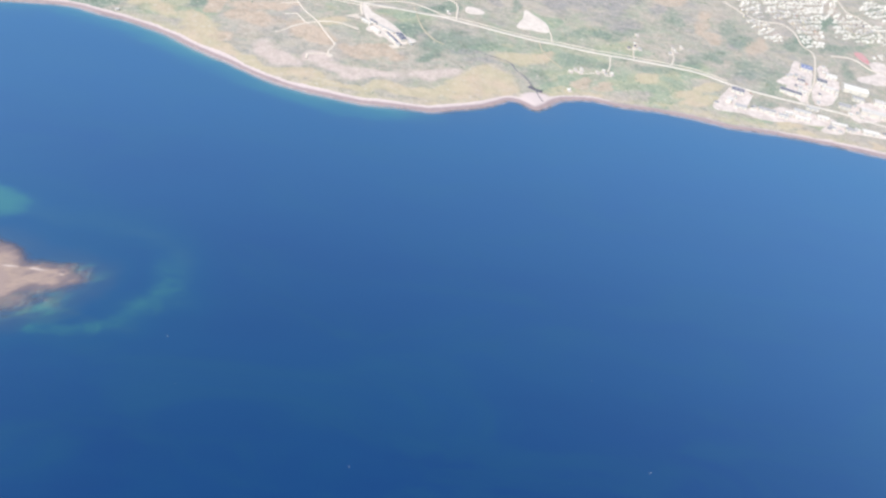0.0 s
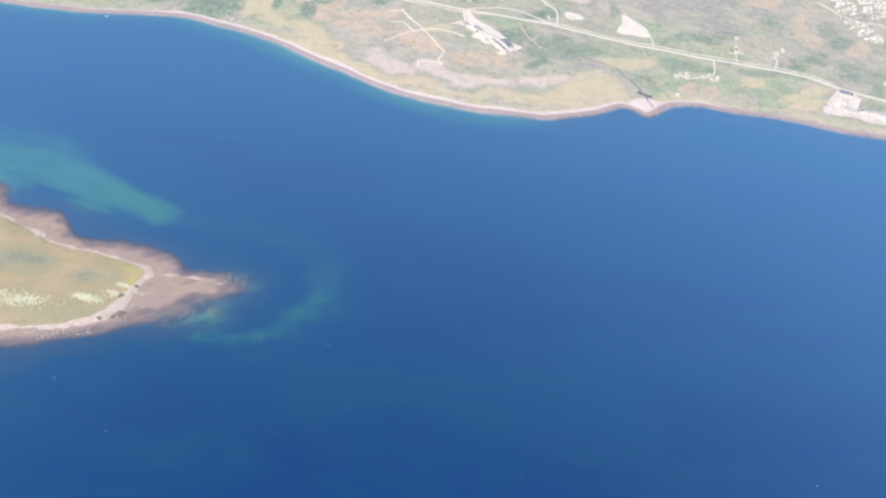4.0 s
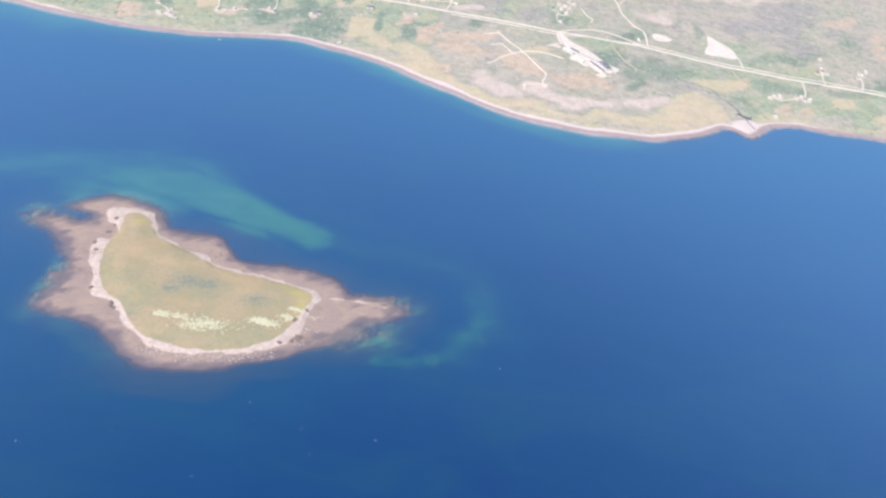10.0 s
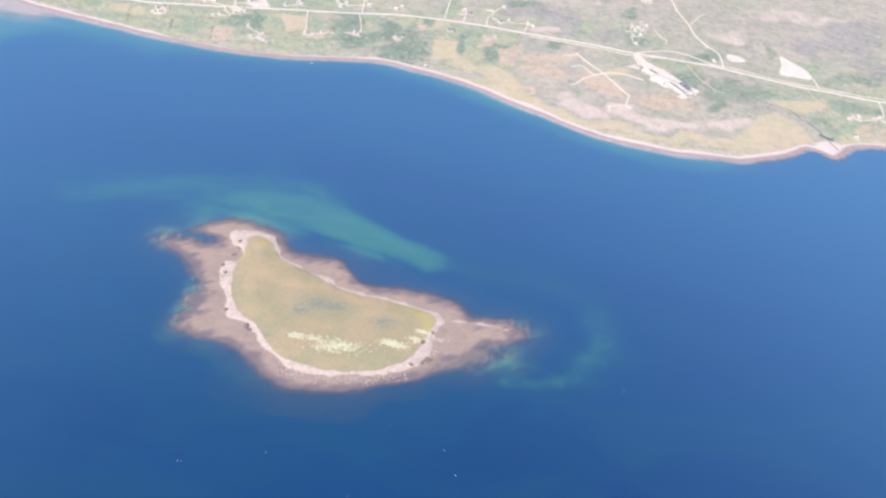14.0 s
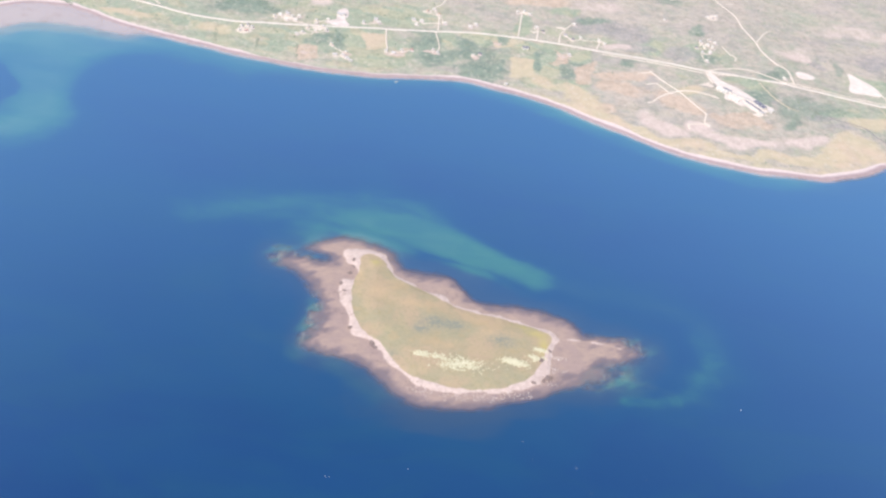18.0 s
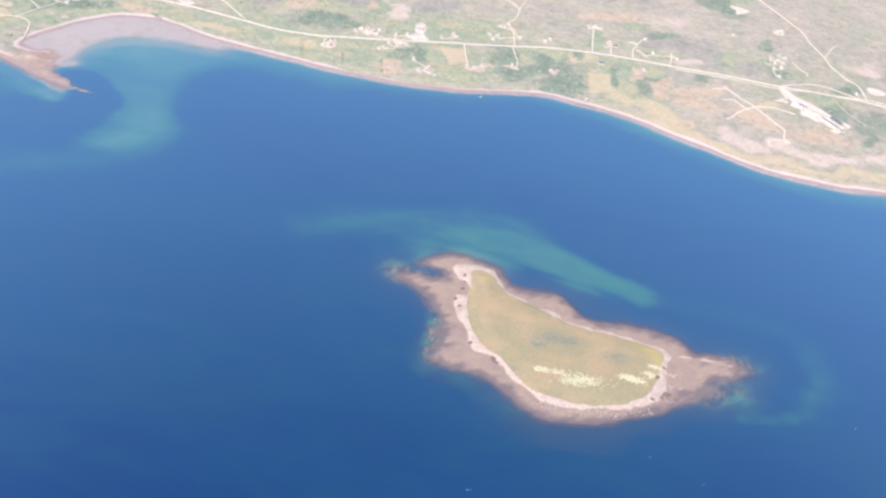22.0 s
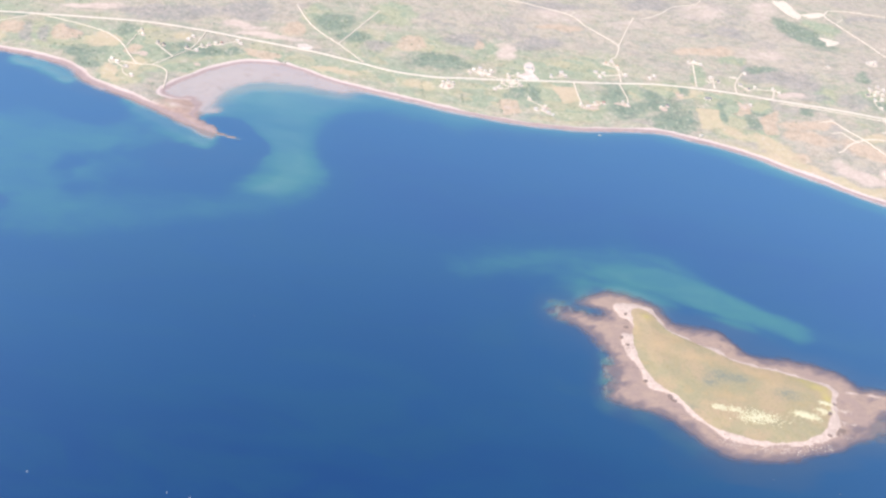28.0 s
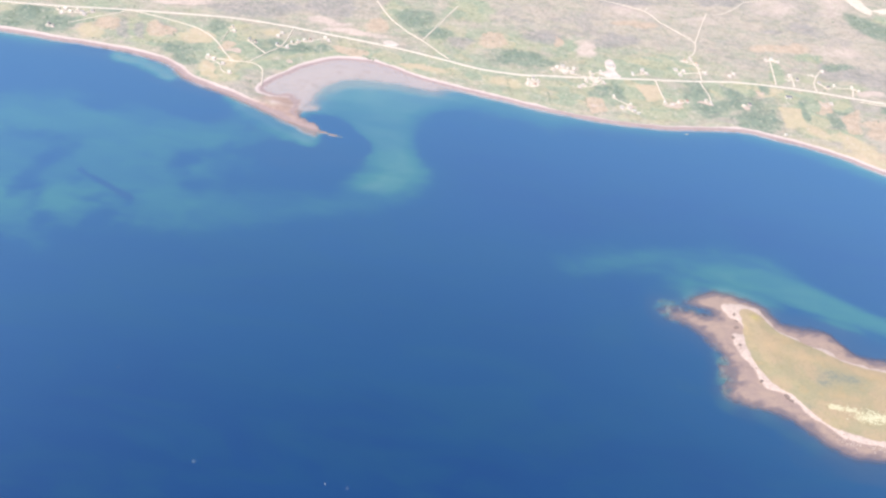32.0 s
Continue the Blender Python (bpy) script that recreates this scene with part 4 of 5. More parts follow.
def with_rim(a):
    return np.concatenate([a.reshape(len(xs) * len(ys), -1), a.reshape(len(xs) * len(ys), -1)[edge]])


cover = np.stack([np.clip(v, 0, 1) for v in (sand, meadow, scree, straw)], -1)
tone = np.stack([np.clip(v, 0, 1) for v in (thicket, moor, tan, rust)], -1)
ground = sheet("ground", np.vstack([verts, far]), np.vstack([faces, skirt]), GROUND, True, (("cover", "FLOAT_COLOR", with_rim(cover)), ("tone", "FLOAT_COLOR", with_rim(tone)), ("shoal", "FLOAT", with_rim(clean))))
tagged(ground, "dry coastal heath with green scrub, straw grass and pale shingle shore", "ground", kind="structure")

# ---- the islet with its tidal reef ----
IX0, IX1, IY0, IY1 = -870.0, -260.0, 530.0, 890.0
STEP = CELL / 3
ix, iy = np.arange(IX0, IX1 + 0.1, STEP), np.arange(IY0, IY1 + 0.1, STEP)
hx, hy = np.meshgrid(ix, iy)
hz, beach, turf, torn = island_height(hx, hy)
dark = spots(hx, hy, [(-584, 706, 17, 12), (-556, 706, 15, 10), (-496, 692, 16, 13), (-600, 690, 10, 8), (-640, 640, 14, 6)])
ripe = spots(hx, hy, [(-441, 690, 8, 16), (-452, 712, 14, 6), (-470, 722, 14, 4), (-672, 806, 7, 8)])
sear = spots(hx, hy, [(-661, 748, 11, 12), (-640, 765, 20, 14), (-600, 735, 34, 10), (-530, 722, 30, 9), (-500, 705, 22, 9), (-690, 770, 9, 20), (-575, 668, 30, 6)])
island = sheet("island", np.stack([hx, hy, hz], -1).reshape(-1, 3), grid_faces(len(ix), len(iy)), ISLAND, True,
               (("zone", "FLOAT_COLOR", np.stack([beach, turf, np.clip(dark, 0, 1), torn], -1)), ("ripe", "FLOAT", np.clip(ripe, 0, 1)), ("sear", "FLOAT", np.clip(sear, 0, 1))))
tagged(island, "low grassy islet ringed by pale shingle and a brown tidal reef", "island", kind="structure")


def island_at(x, y):
    u, v = (np.asarray(x, float) - IX0) / STEP, (np.asarray(y, float) - IY0) / STEP
    return hz[np.clip(np.rint(v).astype(int), 0, len(iy) - 1), np.clip(np.rint(u).astype(int), 0, len(ix) - 1)]


# ---- the sea ----
rows_sea = int((1500 - Y0) / CELL) + 1
wx, wy = gx[:rows_sea], gy[:rows_sea]
near = (wx >= IX0) & (wx <= IX1) & (wy >= IY0) & (wy <= IY1)
wz = gz[:rows_sea].copy()
wz[near] = np.maximum(wz[near], island_height(wx[near], wy[near])[0])
bank, sandy = bank_shape(hx, hy, np.full(hx.shape, -14.0), np.full(hx.shape, -500.0))
sandy = np.maximum(sandy, torn * (0.3 + 0.6 * fractal(0.75 * hx + 0.66 * hy, 2.2 * (0.75 * hy - 0.66 * hx), 22, 69, 4)))
fine = np.maximum(np.maximum(hz, bank), ground_at(hx, hy))
sea_verts = np.stack([wx, wy, np.zeros_like(wx)], -1).reshape(-1, 3)
sea_faces = grid_faces(len(xs), rows_sea)
centre = sea_verts[sea_faces].mean(1)
hole = (centre[:, 0] > IX0) & (centre[:, 0] < IX1) & (centre[:, 1] > IY0) & (centre[:, 1] < IY1)
dry = (wz.ravel()[sea_faces] > 1.5).all(1)
sea_faces = sea_faces[~(hole | dry)]
edge = rim(len(xs), rows_sea)
far = sea_verts[edge].copy()
far[:, :2] = middle + (far[:, :2] - middle) * 8
n0, n1 = len(sea_verts), len(sea_verts) + len(far)
ring = np.arange(len(edge))
skirt = np.stack([edge, n0 + ring, n0 + np.roll(ring, -1), np.roll(edge, -1)], 1)
skirt = skirt[(sea_verts[skirt[:, 0], 1] < 1495)]
inner = np.stack([hx, hy, np.zeros_like(hx)], -1).reshape(-1, 3)
depth = np.concatenate([-wz.ravel(), np.full(len(far), 14.0), -fine.ravel()])
sea = sheet("water", np.vstack([sea_verts, far, inner]), np.vstack([sea_faces, skirt, grid_faces(len(ix), len(iy), n1)]), WATER, True, (("depth", "FLOAT", depth), ("sandy", "FLOAT", np.concatenate([clean[:rows_sea].ravel(), np.zeros(len(far)), sandy.ravel()]))))
sea.visible_shadow = False
tagged(sea, "calm deep blue sea turning turquoise over sand banks", "sea", kind="structure")

# ---- roads, tracks and yards, laid over the ground ----
taken = np.zeros(gx.shape, bool)


def claim(x, y, reach):
    i0, i1 = int((x - reach - X0) / CELL), int((x + reach - X0) / CELL) + 2
    j0, j1 = int((y - reach - Y0) / CELL), int((y + reach - Y0) / CELL) + 2
    taken[max(j0, 0):j1, max(i0, 0):i1] = True


def ribbon(name, points, width, material, label, category="road", lift=0.7, kind="structure", smooth=True, ragged=0.12, seed=3):
    line = curve(points, 8) if smooth else np.array(points, float)
    span = np.concatenate([[0], np.cumsum(np.hypot(*np.diff(line, axis=0).T))])
    s = np.linspace(0, span[-1], max(3, int(span[-1] / 5)))
    x, y = np.interp(s, span, line[:, 0]), np.interp(s, span, line[:, 1])
    tx, ty = np.gradient(x), np.gradient(y)
    size = np.hypot(tx, ty) + 1e-9
    nx, ny = -ty / size, tx / size
    out = []
    for side, drop in ((-0.5, -1.4), (-0.46, 0.0), (0, 0.08), (0.46, 0.0), (0.5, -1.4)):
        w = width * side * (1 + ragged * 2 * fractal(s, s * 0 + seed, 22, seed + int(side * 10), 3))
        px, py = x + nx * w, y + ny * w
        out.append(np.stack([px, py, ground_at(px, py) + lift + drop], 1))
    verts = np.stack(out, 1).reshape(-1, 3)
    for px, py in zip(x, y):
        claim(px, py, width / 2 + 2)
    return tagged(sheet(name, verts, grid_faces(5, len(s)), material), label, category, kind=kind)


def yard(name, points, material, label, category="yard", lift=0.45, kind="structure", ragged=2.0):
    """A patch of made ground with a soft, uneven edge that follows the slope."""
    ring = curve(points, 9, True)
    cx, cy = ring.mean(0)
    wob = 1 + ragged * 0.16 * fractal(ring[:, 0], ring[:, 1], 26, 31, 4)
    verts, rings = [], (1.0, 0.985, 0.75, 0.5, 0.25)
    for r in rings:
        p = np.array([cx, cy]) + (ring - [cx, cy]) * r * wob[:, None]
        verts.append(np.column_stack([p, ground_at(p[:, 0], p[:, 1]) + (lift if r < 1 else -0.8)]))
    n = len(ring)
    faces = []
    for q in range(len(rings) - 1):
        for i in range(n):
            faces.append((q * n + i, q * n + (i + 1) % n, (q + 1) * n + (i + 1) % n, (q + 1) * n + i))
    verts = np.vstack(verts + [[(cx, cy, float(ground_at(cx, cy)) + lift)]])
    last = (len(rings) - 1) * n
    faces += [(last + i, last + (i + 1) % n, len(verts) - 1, len(verts) - 1) for i in range(n)]
    bm = bmesh.new()
    made = [bm.verts.new(v) for v in verts]
    for q in faces:
        bm.faces.new([made[i] for i in dict.fromkeys(q)])
    bmesh.ops.recalc_face_normals(bm, faces=bm.faces)
    for px, py in ring:
        claim(px, py, 5)
    claim(cx, cy, 0.6 * min(np.ptp(ring[:, 0]), np.ptp(ring[:, 1])))
    return tagged(link(name, bm, material), label, category, kind=kind)


MAIN = [(-2600, 1440), (-2400, 1452), (-2223, 1470), (-2105, 1490), (-1988, 1516), (-1867, 1538), (-1742, 1558), (-1613, 1565), (-1480, 1558), (-1347, 1545), (-1245, 1523), (-1150, 1502), (-1062, 1502), (-1001, 1517), (-942, 1530), (-848, 1556), (-763, 1578), (-664, 1604),
        (-575, 1627), (-511, 1635), (-447, 1639), (-377, 1638), (-290, 1635), (-216, 1630), (-143, 1621), (-64, 1611), (18, 1611), (94, 1615), (143, 1611), (192, 1606), (253, 1597), (314, 1589), (351, 1588), (437, 1578), (499, 1577), (562, 1576), (612, 1573), (674, 1564), (731, 1541), (790, 1524), (863, 1511), (924, 1502), (984, 1490), (1062, 1468), (1250, 1430), (1600, 1400)]
ribbon("road", MAIN, 6.0, ROAD, "pale two-lane coast road running along the shore")
for verge in ([(x, y - 13) for x, y in MAIN[22:26]] + [MAIN[26]], [MAIN[27]] + [(x, y + 13) for x, y in MAIN[28:39]]):
    ribbon("track", verge, 2.6, TRACK, "narrow gravel track beside the coast road", seed=5)
TRACKS = [
    ([(171, 2300), (56, 2289), (-11, 2265)], 5.5), ([(3, 1754), (14, 1714), (25, 1704), (18, 1681)], 3.8), ([(-6, 2184), (20, 2219)], 3.8),
    ([(-11, 2265), (-30, 2223), (-15, 2180), (20, 2105), (60, 2010), (78, 1955), (80, 1890), (97, 1815), (102, 1765), (122, 1712), (142, 1684), (140, 1612)], 6.5),
    ([(97, 1812), (131, 1874), (150, 1900)], 4), ([(-61, 1611), (-60, 1582), (-54, 1555)], 8),
    ([(-61, 1611), (-3, 1640), (38, 1652), (74, 1644), (123, 1618)], 4.5),
]
TRACKS_DEPOT = [
    ([(-218, 1553), (-199, 1560), (-186, 1567)], 4), ([(-190, 1572), (-168, 1534), (-140, 1498), (-118, 1457), (-95, 1415)], 4.6), ([(-95, 1419), (-99, 1400), (-104, 1383), (-102, 1368)], 5), ([(-139, 1344), (-140, 1364)], 5), ([(-143, 1363), (-122, 1370), (-100, 1377)], 4.6),
    ([(-212, 1428), (-199, 1437), (-176, 1468), (-140, 1495), (-105, 1505), (-82, 1500), (-56, 1489)], 5.5), ([(-154, 1480), (-166, 1493), (-181, 1518)], 4), ([(-180, 1518), (-206, 1507)], 4), ([(-80, 1544), (-62, 1557)], 4),
    ([(48, 1634), (53, 1616), (63, 1567), (76, 1532), (96, 1503), (116, 1494)], 3.4), ([(344, 1655), (349, 1625), (347, 1592)], 5),
    ([(320, 1586), (323, 1552), (338, 1516), (359, 1483)], 3), ([(474, 1575), (466, 1528), (456, 1500)], 4.5), ([(535, 1633), (527, 1579)], 4), ([(628, 1657), (624, 1615), (609, 1577)], 5),
]
TRACKS_WEST = [
    ([(-1010, 2030), (-918, 2012), (-849, 1998), (-759, 1972), (-722, 1912), (-684, 1868), (-645, 1818), (-653, 1752), (-668, 1722), (-654, 1672), (-650, 1612)], 4.6), ([(-759, 1972), (-747, 2000)], 4), ([(-575, 2010), (-545, 2031), (-501, 2087), (-473, 2134), (-407, 2180), (-381, 2224)], 4.2), ([(-690, 1634), (-650, 1648)], 4.4), ([(-644, 1809), (-618, 1913), (-591, 2014)], 4.5),
]
TRACKS_VILLAGE = [
    ([(-1437, 1789), (-1389, 1702), (-1337, 1639), (-1295, 1601), (-1223, 1525)], 6), ([(-1295, 1601), (-1267, 1713), (-1239, 1827)], 4.5),
    ([(-1950, 1522), (-2002, 1465), (-2043, 1419)], 4), ([(-1940, 1522), (-1852, 1505), (-1780, 1484), (-1727, 1444), (-1682, 1387), (-1655, 1360), (-1627, 1366), (-1599, 1356), (-1585, 1330), (-1573, 1280)], 5),
    ([(-1629, 1365), (-1606, 1417), (-1585, 1469), (-1583, 1530), (-1585, 1562)], 5), ([(-1606, 1417), (-1640, 1446), (-1656, 1463)], 4.5), ([(-1655, 1360), (-1700, 1359)], 5), ([(-1711, 1434), (-1713, 1492)], 4),
    ([(-759, 1577), (-751, 1519), (-744, 1483)], 4.5), ([(-655, 1604), (-642, 1542), (-642, 1511)], 4), ([(-466, 1770), (-475, 1645)], 5), ([(-428, 1707), (-433, 1645)], 5),
]
TRACKS_TOWN = [
    ([(-383, 1640), (-378, 1690), (-352, 1752)], 5), ([(-288, 1686), (-301, 1640)], 5),
    ([(840, 1998), (861, 1963), (881, 1929), (925, 1912), (975, 1915), (995, 1873), (992, 1811), (1008, 1774), (985, 1697), (949, 1609), (915, 1550), (899, 1510)], 7), ([(1210, 2153), (1209, 2070), (1229, 2050), (1254, 1996), (1261, 1920)], 6),
    ([(1054, 1781), (1114, 1784), (1145, 1736), (1220, 1728)], 9),
]
for row, (points, width) in enumerate(TRACKS + TRACKS_DEPOT + TRACKS_WEST + TRACKS_VILLAGE + TRACKS_TOWN):
    faint = width <= 3.6
    width = width * 0.8 if points[0][0] < -1400 else width
    ribbon("path" if faint else "track", points, width if faint else width * 0.7, PATH if faint else TRACK, "faint worn path through the grass" if faint else "pale gravel track across the heath", seed=7 + row, ragged=0.25)

YARDS = [
    [(-63, 1606), (-54, 1611), (-46, 1582), (-29, 1568), (-6, 1550), (15, 1527), (34, 1499), (44, 1488), (58, 1486), (54, 1472), (40, 1464), (26, 1450), (11, 1456), (-3, 1472), (-16, 1474), (-26, 1486), (-40, 1490), (-44, 1496), (-38, 1519), (-45, 1540), (-55, 1567)],
    [(298, 1733), (315, 1718), (338, 1690), (348, 1655), (338, 1634), (309, 1636), (274, 1638), (288, 1685)], [(160, 1688), (185, 1692), (206, 1674), (182, 1658), (163, 1664)],
    [(-870, 1637), (-856, 1643), (-846, 1616), (-850, 1592), (-836, 1568), (-862, 1558), (-888, 1566), (-868, 1584), (-872, 1612)], [(-1379, 1564), (-1366, 1576), (-1345, 1561), (-1363, 1550)],
]
YARDS_SHORE = [
    [(670, 1439), (694, 1475), (724, 1519), (750, 1535), (770, 1516), (772, 1500), (748, 1453), (732, 1429), (701, 1424), (675, 1422)],
]
YARDS_FAR = [[(-162, 2306), (-123, 2298), (-104, 2197), (-119, 2165), (-148, 2224)], [(-95, 2209), (-39, 2241), (-37, 2212), (-84, 2186)], [(-87, 2056), (-40, 2046), (-55, 2018), (-83, 1995), (-81, 2025)], [(-1, 1925), (24, 1938), (14, 1904), (-6, 1908)]]
YARDS_TOWN = [
    [(1154, 1775), (1198, 1783), (1180, 1732), (1149, 1729)], [(1084, 1682), (1173, 1730), (1150, 1662), (1091, 1659)],
]
YARDS_WORKS = [
    [(854, 1590), (899, 1639), (932, 1704), (955, 1710), (969, 1671), (955, 1635), (922, 1563), (898, 1513), (876, 1532), (855, 1542), (872, 1578)], [(991, 1702), (1020, 1720), (1012, 1667), (1016, 1629), (1000, 1588), (973, 1543), (936, 1512), (917, 1521), (924, 1553), (947, 1609), (974, 1643)],
]
YARDS_STORES = [
    [(733, 1428), (764, 1461), (795, 1456), (827, 1480), (851, 1475), (900, 1472), (940, 1457), (926, 1435), (883, 1422), (835, 1423), (797, 1412), (763, 1413)], [(1012, 1534), (1049, 1557), (1110, 1576), (1150, 1570), (1120, 1495), (1073, 1491), (1001, 1467), (985, 1491)], [(895, 1411), (938, 1442), (955, 1428), (939, 1405), (912, 1401)], [(958, 1433), (1005, 1435), (1050, 1431), (1046, 1416), (999, 1416), (953, 1415)],
]
for row, points in enumerate(YARDS + YARDS_SHORE + YARDS_FAR + YARDS_TOWN + YARDS_WORKS + YARDS_STORES):
    yard("yard", points, DEPOT_YARD if row < 3 else TRACK if 6 <= row < 10 else YARD, "bleached gravel yard on levelled ground", ragged=0.5 if row < 2 else 3.0 if 6 <= row < 10 else 0.8 if row == 5 or row > 11 else 2.0)

# drives that join neighbouring houses
for group in (ROADSIDE, FARMS, VILLAGE, EASTERN):
    spots_here = np.array(group, float)
    for k, (x, y) in enumerate(group[1:], 1):
        gaps = np.hypot(*(spots_here[:k] - (x, y)).T)
        near_by = int(np.argmin(gaps))
        if gaps[near_by] < 48:
            (ax, ay), bend = group[near_by], 7 * math.sin(2.7 * k)
            points = [(x - 4, y - 4), ((x + ax) / 2 + bend, (y + ay) / 2 - abs(bend) - 3), (ax - 4, ay - 4)]
            ribbon("drive", points, 1.7 + 1.2 * abs(math.sin(k)), TRACK, "pale gravel drive between house plots", "drive", lift=0.6, seed=k, ragged=0.5)

# worn and bare ground round the houses
for row, (x, y, size) in enumerate([(-101, 1371, 5), (20, 1448, 9), (-72, 1543, 7), (-1034, 1468, 11), (-962, 1550, 9), (-893, 1528, 9), (-922, 1497, 6), (-680, 1699, 8), (-463, 1780, 8), (-377, 1726, 7), (-352, 1670, 6), (-286, 1684, 6), (-440, 1680, 6), (-821, 1436, 9), (-727, 1469, 11), (-657, 1507, 9), (-564, 1514, 8), (-376, 1575, 9), (-518, 1592, 7), (-901, 1415, 8), (-788, 1601, 6), (-1672, 1406, 12), (-1549, 1402, 7)]):
    ring = [(x + size * (1.25 + 0.7 * math.sin(3.1 * k + row)) * math.cos(k * 0.9), y + size * (0.9 + 0.45 * math.cos(2.3 * k + 2 * row)) * math.sin(k * 0.9)) for k in range(7)]
    yard("worn_ground", ring, TRACK if row < 13 else PATCH, "pale trodden ground beside the houses" if row < 13 else "bare tan earth in a house plot", "bare ground", ragged=3.0)

yard("red_cover", [(1129, 1815), (1152, 1828), (1157, 1790), (1146, 1768), (1133, 1786)], REDGROUND, "faded red sheeting spread over a bank beside a track", "sheeting", kind="thing")
ribbon("creek", [(180, 1490), (224, 1478), (250, 1466), (261, 1440), (278, 1417), (288, 1390), (293, 1375)], 3.0, CREEK, "dark creek winding through marsh to the shore", "creek", 0.25, ragged=0.5)
ribbon("creek", [(283, 1386), (292, 1378), (308, 1373)], 15, CREEK, "dark pool where the creek meets the beach", "creek", 0.3, ragged=0.4).data.materials[0] = POOL
ribbon("creek", [(296, 1370), (299, 1355), (306, 1338)], 4, CREEK, "dark creek mouth cutting through the shingle", "creek", 0.3, ragged=0.4)


# ---- buildings ----
def box(bm, x0, x1, y0, y1, z0, z1):
    v = [bm.verts.new(p) for p in ((x0, y0, z0), (x1, y0, z0), (x1, y1, z0), (x0, y1, z0), (x0, y0, z1), (x1, y0, z1), (x1, y1, z1), (x0, y1, z1))]
    for q in ((3, 2, 1, 0), (4, 5, 6, 7), (0, 1, 5, 4), (1, 2, 6, 5), (2, 3, 7, 6), (3, 0, 4, 7)):
        bm.faces.new([v[i] for i in q])


def boxed(*sizes):
    bm = bmesh.new()
    box(bm, *sizes)
    return bm


def gabled(length, width, eaves, ridge):
    """Walls with two gable ends, set a metre into the ground."""
    bm = bmesh.new()
    a, b = length / 2, width / 2
    ends = []
    for x in (-a, a):
        ends.append([bm.verts.new(p) for p in ((x, -b, -1), (x, b, -1), (x, b, eaves), (x, 0, ridge), (x, -b, eaves))])
    bm.faces.new(ends[0][::-1])
    bm.faces.new(ends[1])
    for i in range(5):
        bm.faces.new((ends[0][i], ends[0][(i + 1) % 5], ends[1][(i + 1) % 5], ends[1][i]))
    return bm


def slope(length, width, eaves, ridge, side, over=0.5, thick=0.22):
    """One roof slope as a slab that oversails the walls."""
    bm = bmesh.new()
    a, b = length / 2 + over, width / 2
    fall = (ridge - eaves) / b
    y1, z1 = side * (b + over), eaves - fall * over
    prof = [(0, ridge), (y1, z1), (y1, z1 + thick), (0, ridge + thick)]
    e = [[bm.verts.new((x, y, z)) for y, z in prof] for x in (-a, a)]
    bm.faces.new(e[0])
    bm.faces.new(e[1][::-1])
    for i in range(4):
        bm.faces.new((e[0][i], e[1][i], e[1][(i + 1) % 4], e[0][(i + 1) % 4]))
    bmesh.ops.recalc_face_normals(bm, faces=bm.faces)
    return bm


def house(length, width, eaves, ridge, walls, roof, label):
    base = tagged(new("house"), label, "house", "houses along the coast")
    part("wall", gabled(length, width, eaves, ridge), walls, base)
    for side in (-1, 1):
        part("roof", slope(length, width, eaves, ridge, side), roof, base)
    part("chimney", boxed(length * 0.2, length * 0.2 + 0.7, -0.35, 0.35, ridge - 0.6, ridge + 1.1), BRICK, base)
    part("door", boxed(-0.5, 0.5, -width / 2 - 0.06, -width / 2 + 0.02, 0.1, 2.1), DOOR, base)
    for x in (-length * 0.32, length * 0.3):
        part("window", boxed(x - 0.7, x + 0.7, -width / 2 - 0.05, -width / 2 + 0.02, 1.0, 2.2), DOOR, base)
    return base


def shed(x, y, length, width, eaves, turn, roof, label, walls=None, doors=2, category="warehouse", group="works buildings at the town edge"):
    base = tagged(new(category.replace(" ", "_")), label, category, group)
    ridge = eaves + width * 0.12
    part("wall", gabled(length, width, eaves, ridge), walls or WHITE, base)
    for side in (-1, 1):
        part("roof", slope(length, width, eaves, ridge, side, 0.4, 0.18), roof, base)
    for k in range(doors):
        dx = (k - (doors - 1) / 2) * length / (doors + 0.5)
        part("roller_door", boxed(dx - 1.9, dx + 1.9, -width / 2 - 0.08, -width / 2 + 0.02, 0.1, min(4.2, eaves - 0.5)), DOOR, base)
        part("skylight", boxed(dx - 0.6, dx + 0.6, -width * 0.36, -width * 0.12, eaves + width * 0.03, ridge - width * 0.02 + 0.1), ROOF_PALE, base)
    base.matrix_basis = pose(x, y, float(ground_at(x, y)) + 0.35, 0, 0, turn)
    claim(x, y, length * 0.6)
    return base


HOUSES = [
    house(6.6, 4.8, 2.4, 4.0, WHITE, ROOF_PALE, "white boarded house with a pale metal roof"),
    house(7.8, 4.8, 2.5, 4.0, WHITE, ROOF_GREY, "long white house with a grey sheet roof"),
    house(5.8, 4.6, 2.4, 3.9, CREAM, ROOF_PALE, "small cream house with a pale metal roof"),
    house(6.4, 4.8, 2.4, 3.9, WHITE, ROOF_RED, "white house with a rust-red roof"),
    house(6.4, 4.8, 2.4, 3.9, CREAM, ROOF_DARK, "cream house with a dark slate roof"),
]
used = set()
dice = random.Random(4)


def settle(kind, x, y, turn):
    m = pose(x, y, float(ground_at(x, y)) + 0.15, 0, 0, turn)
    claim(x, y, 8)
    if kind not in used:
        used.add(kind)
        HOUSES[kind].matrix_basis = m
        return HOUSES[kind]
    return copy_thing(HOUSES[kind], m)


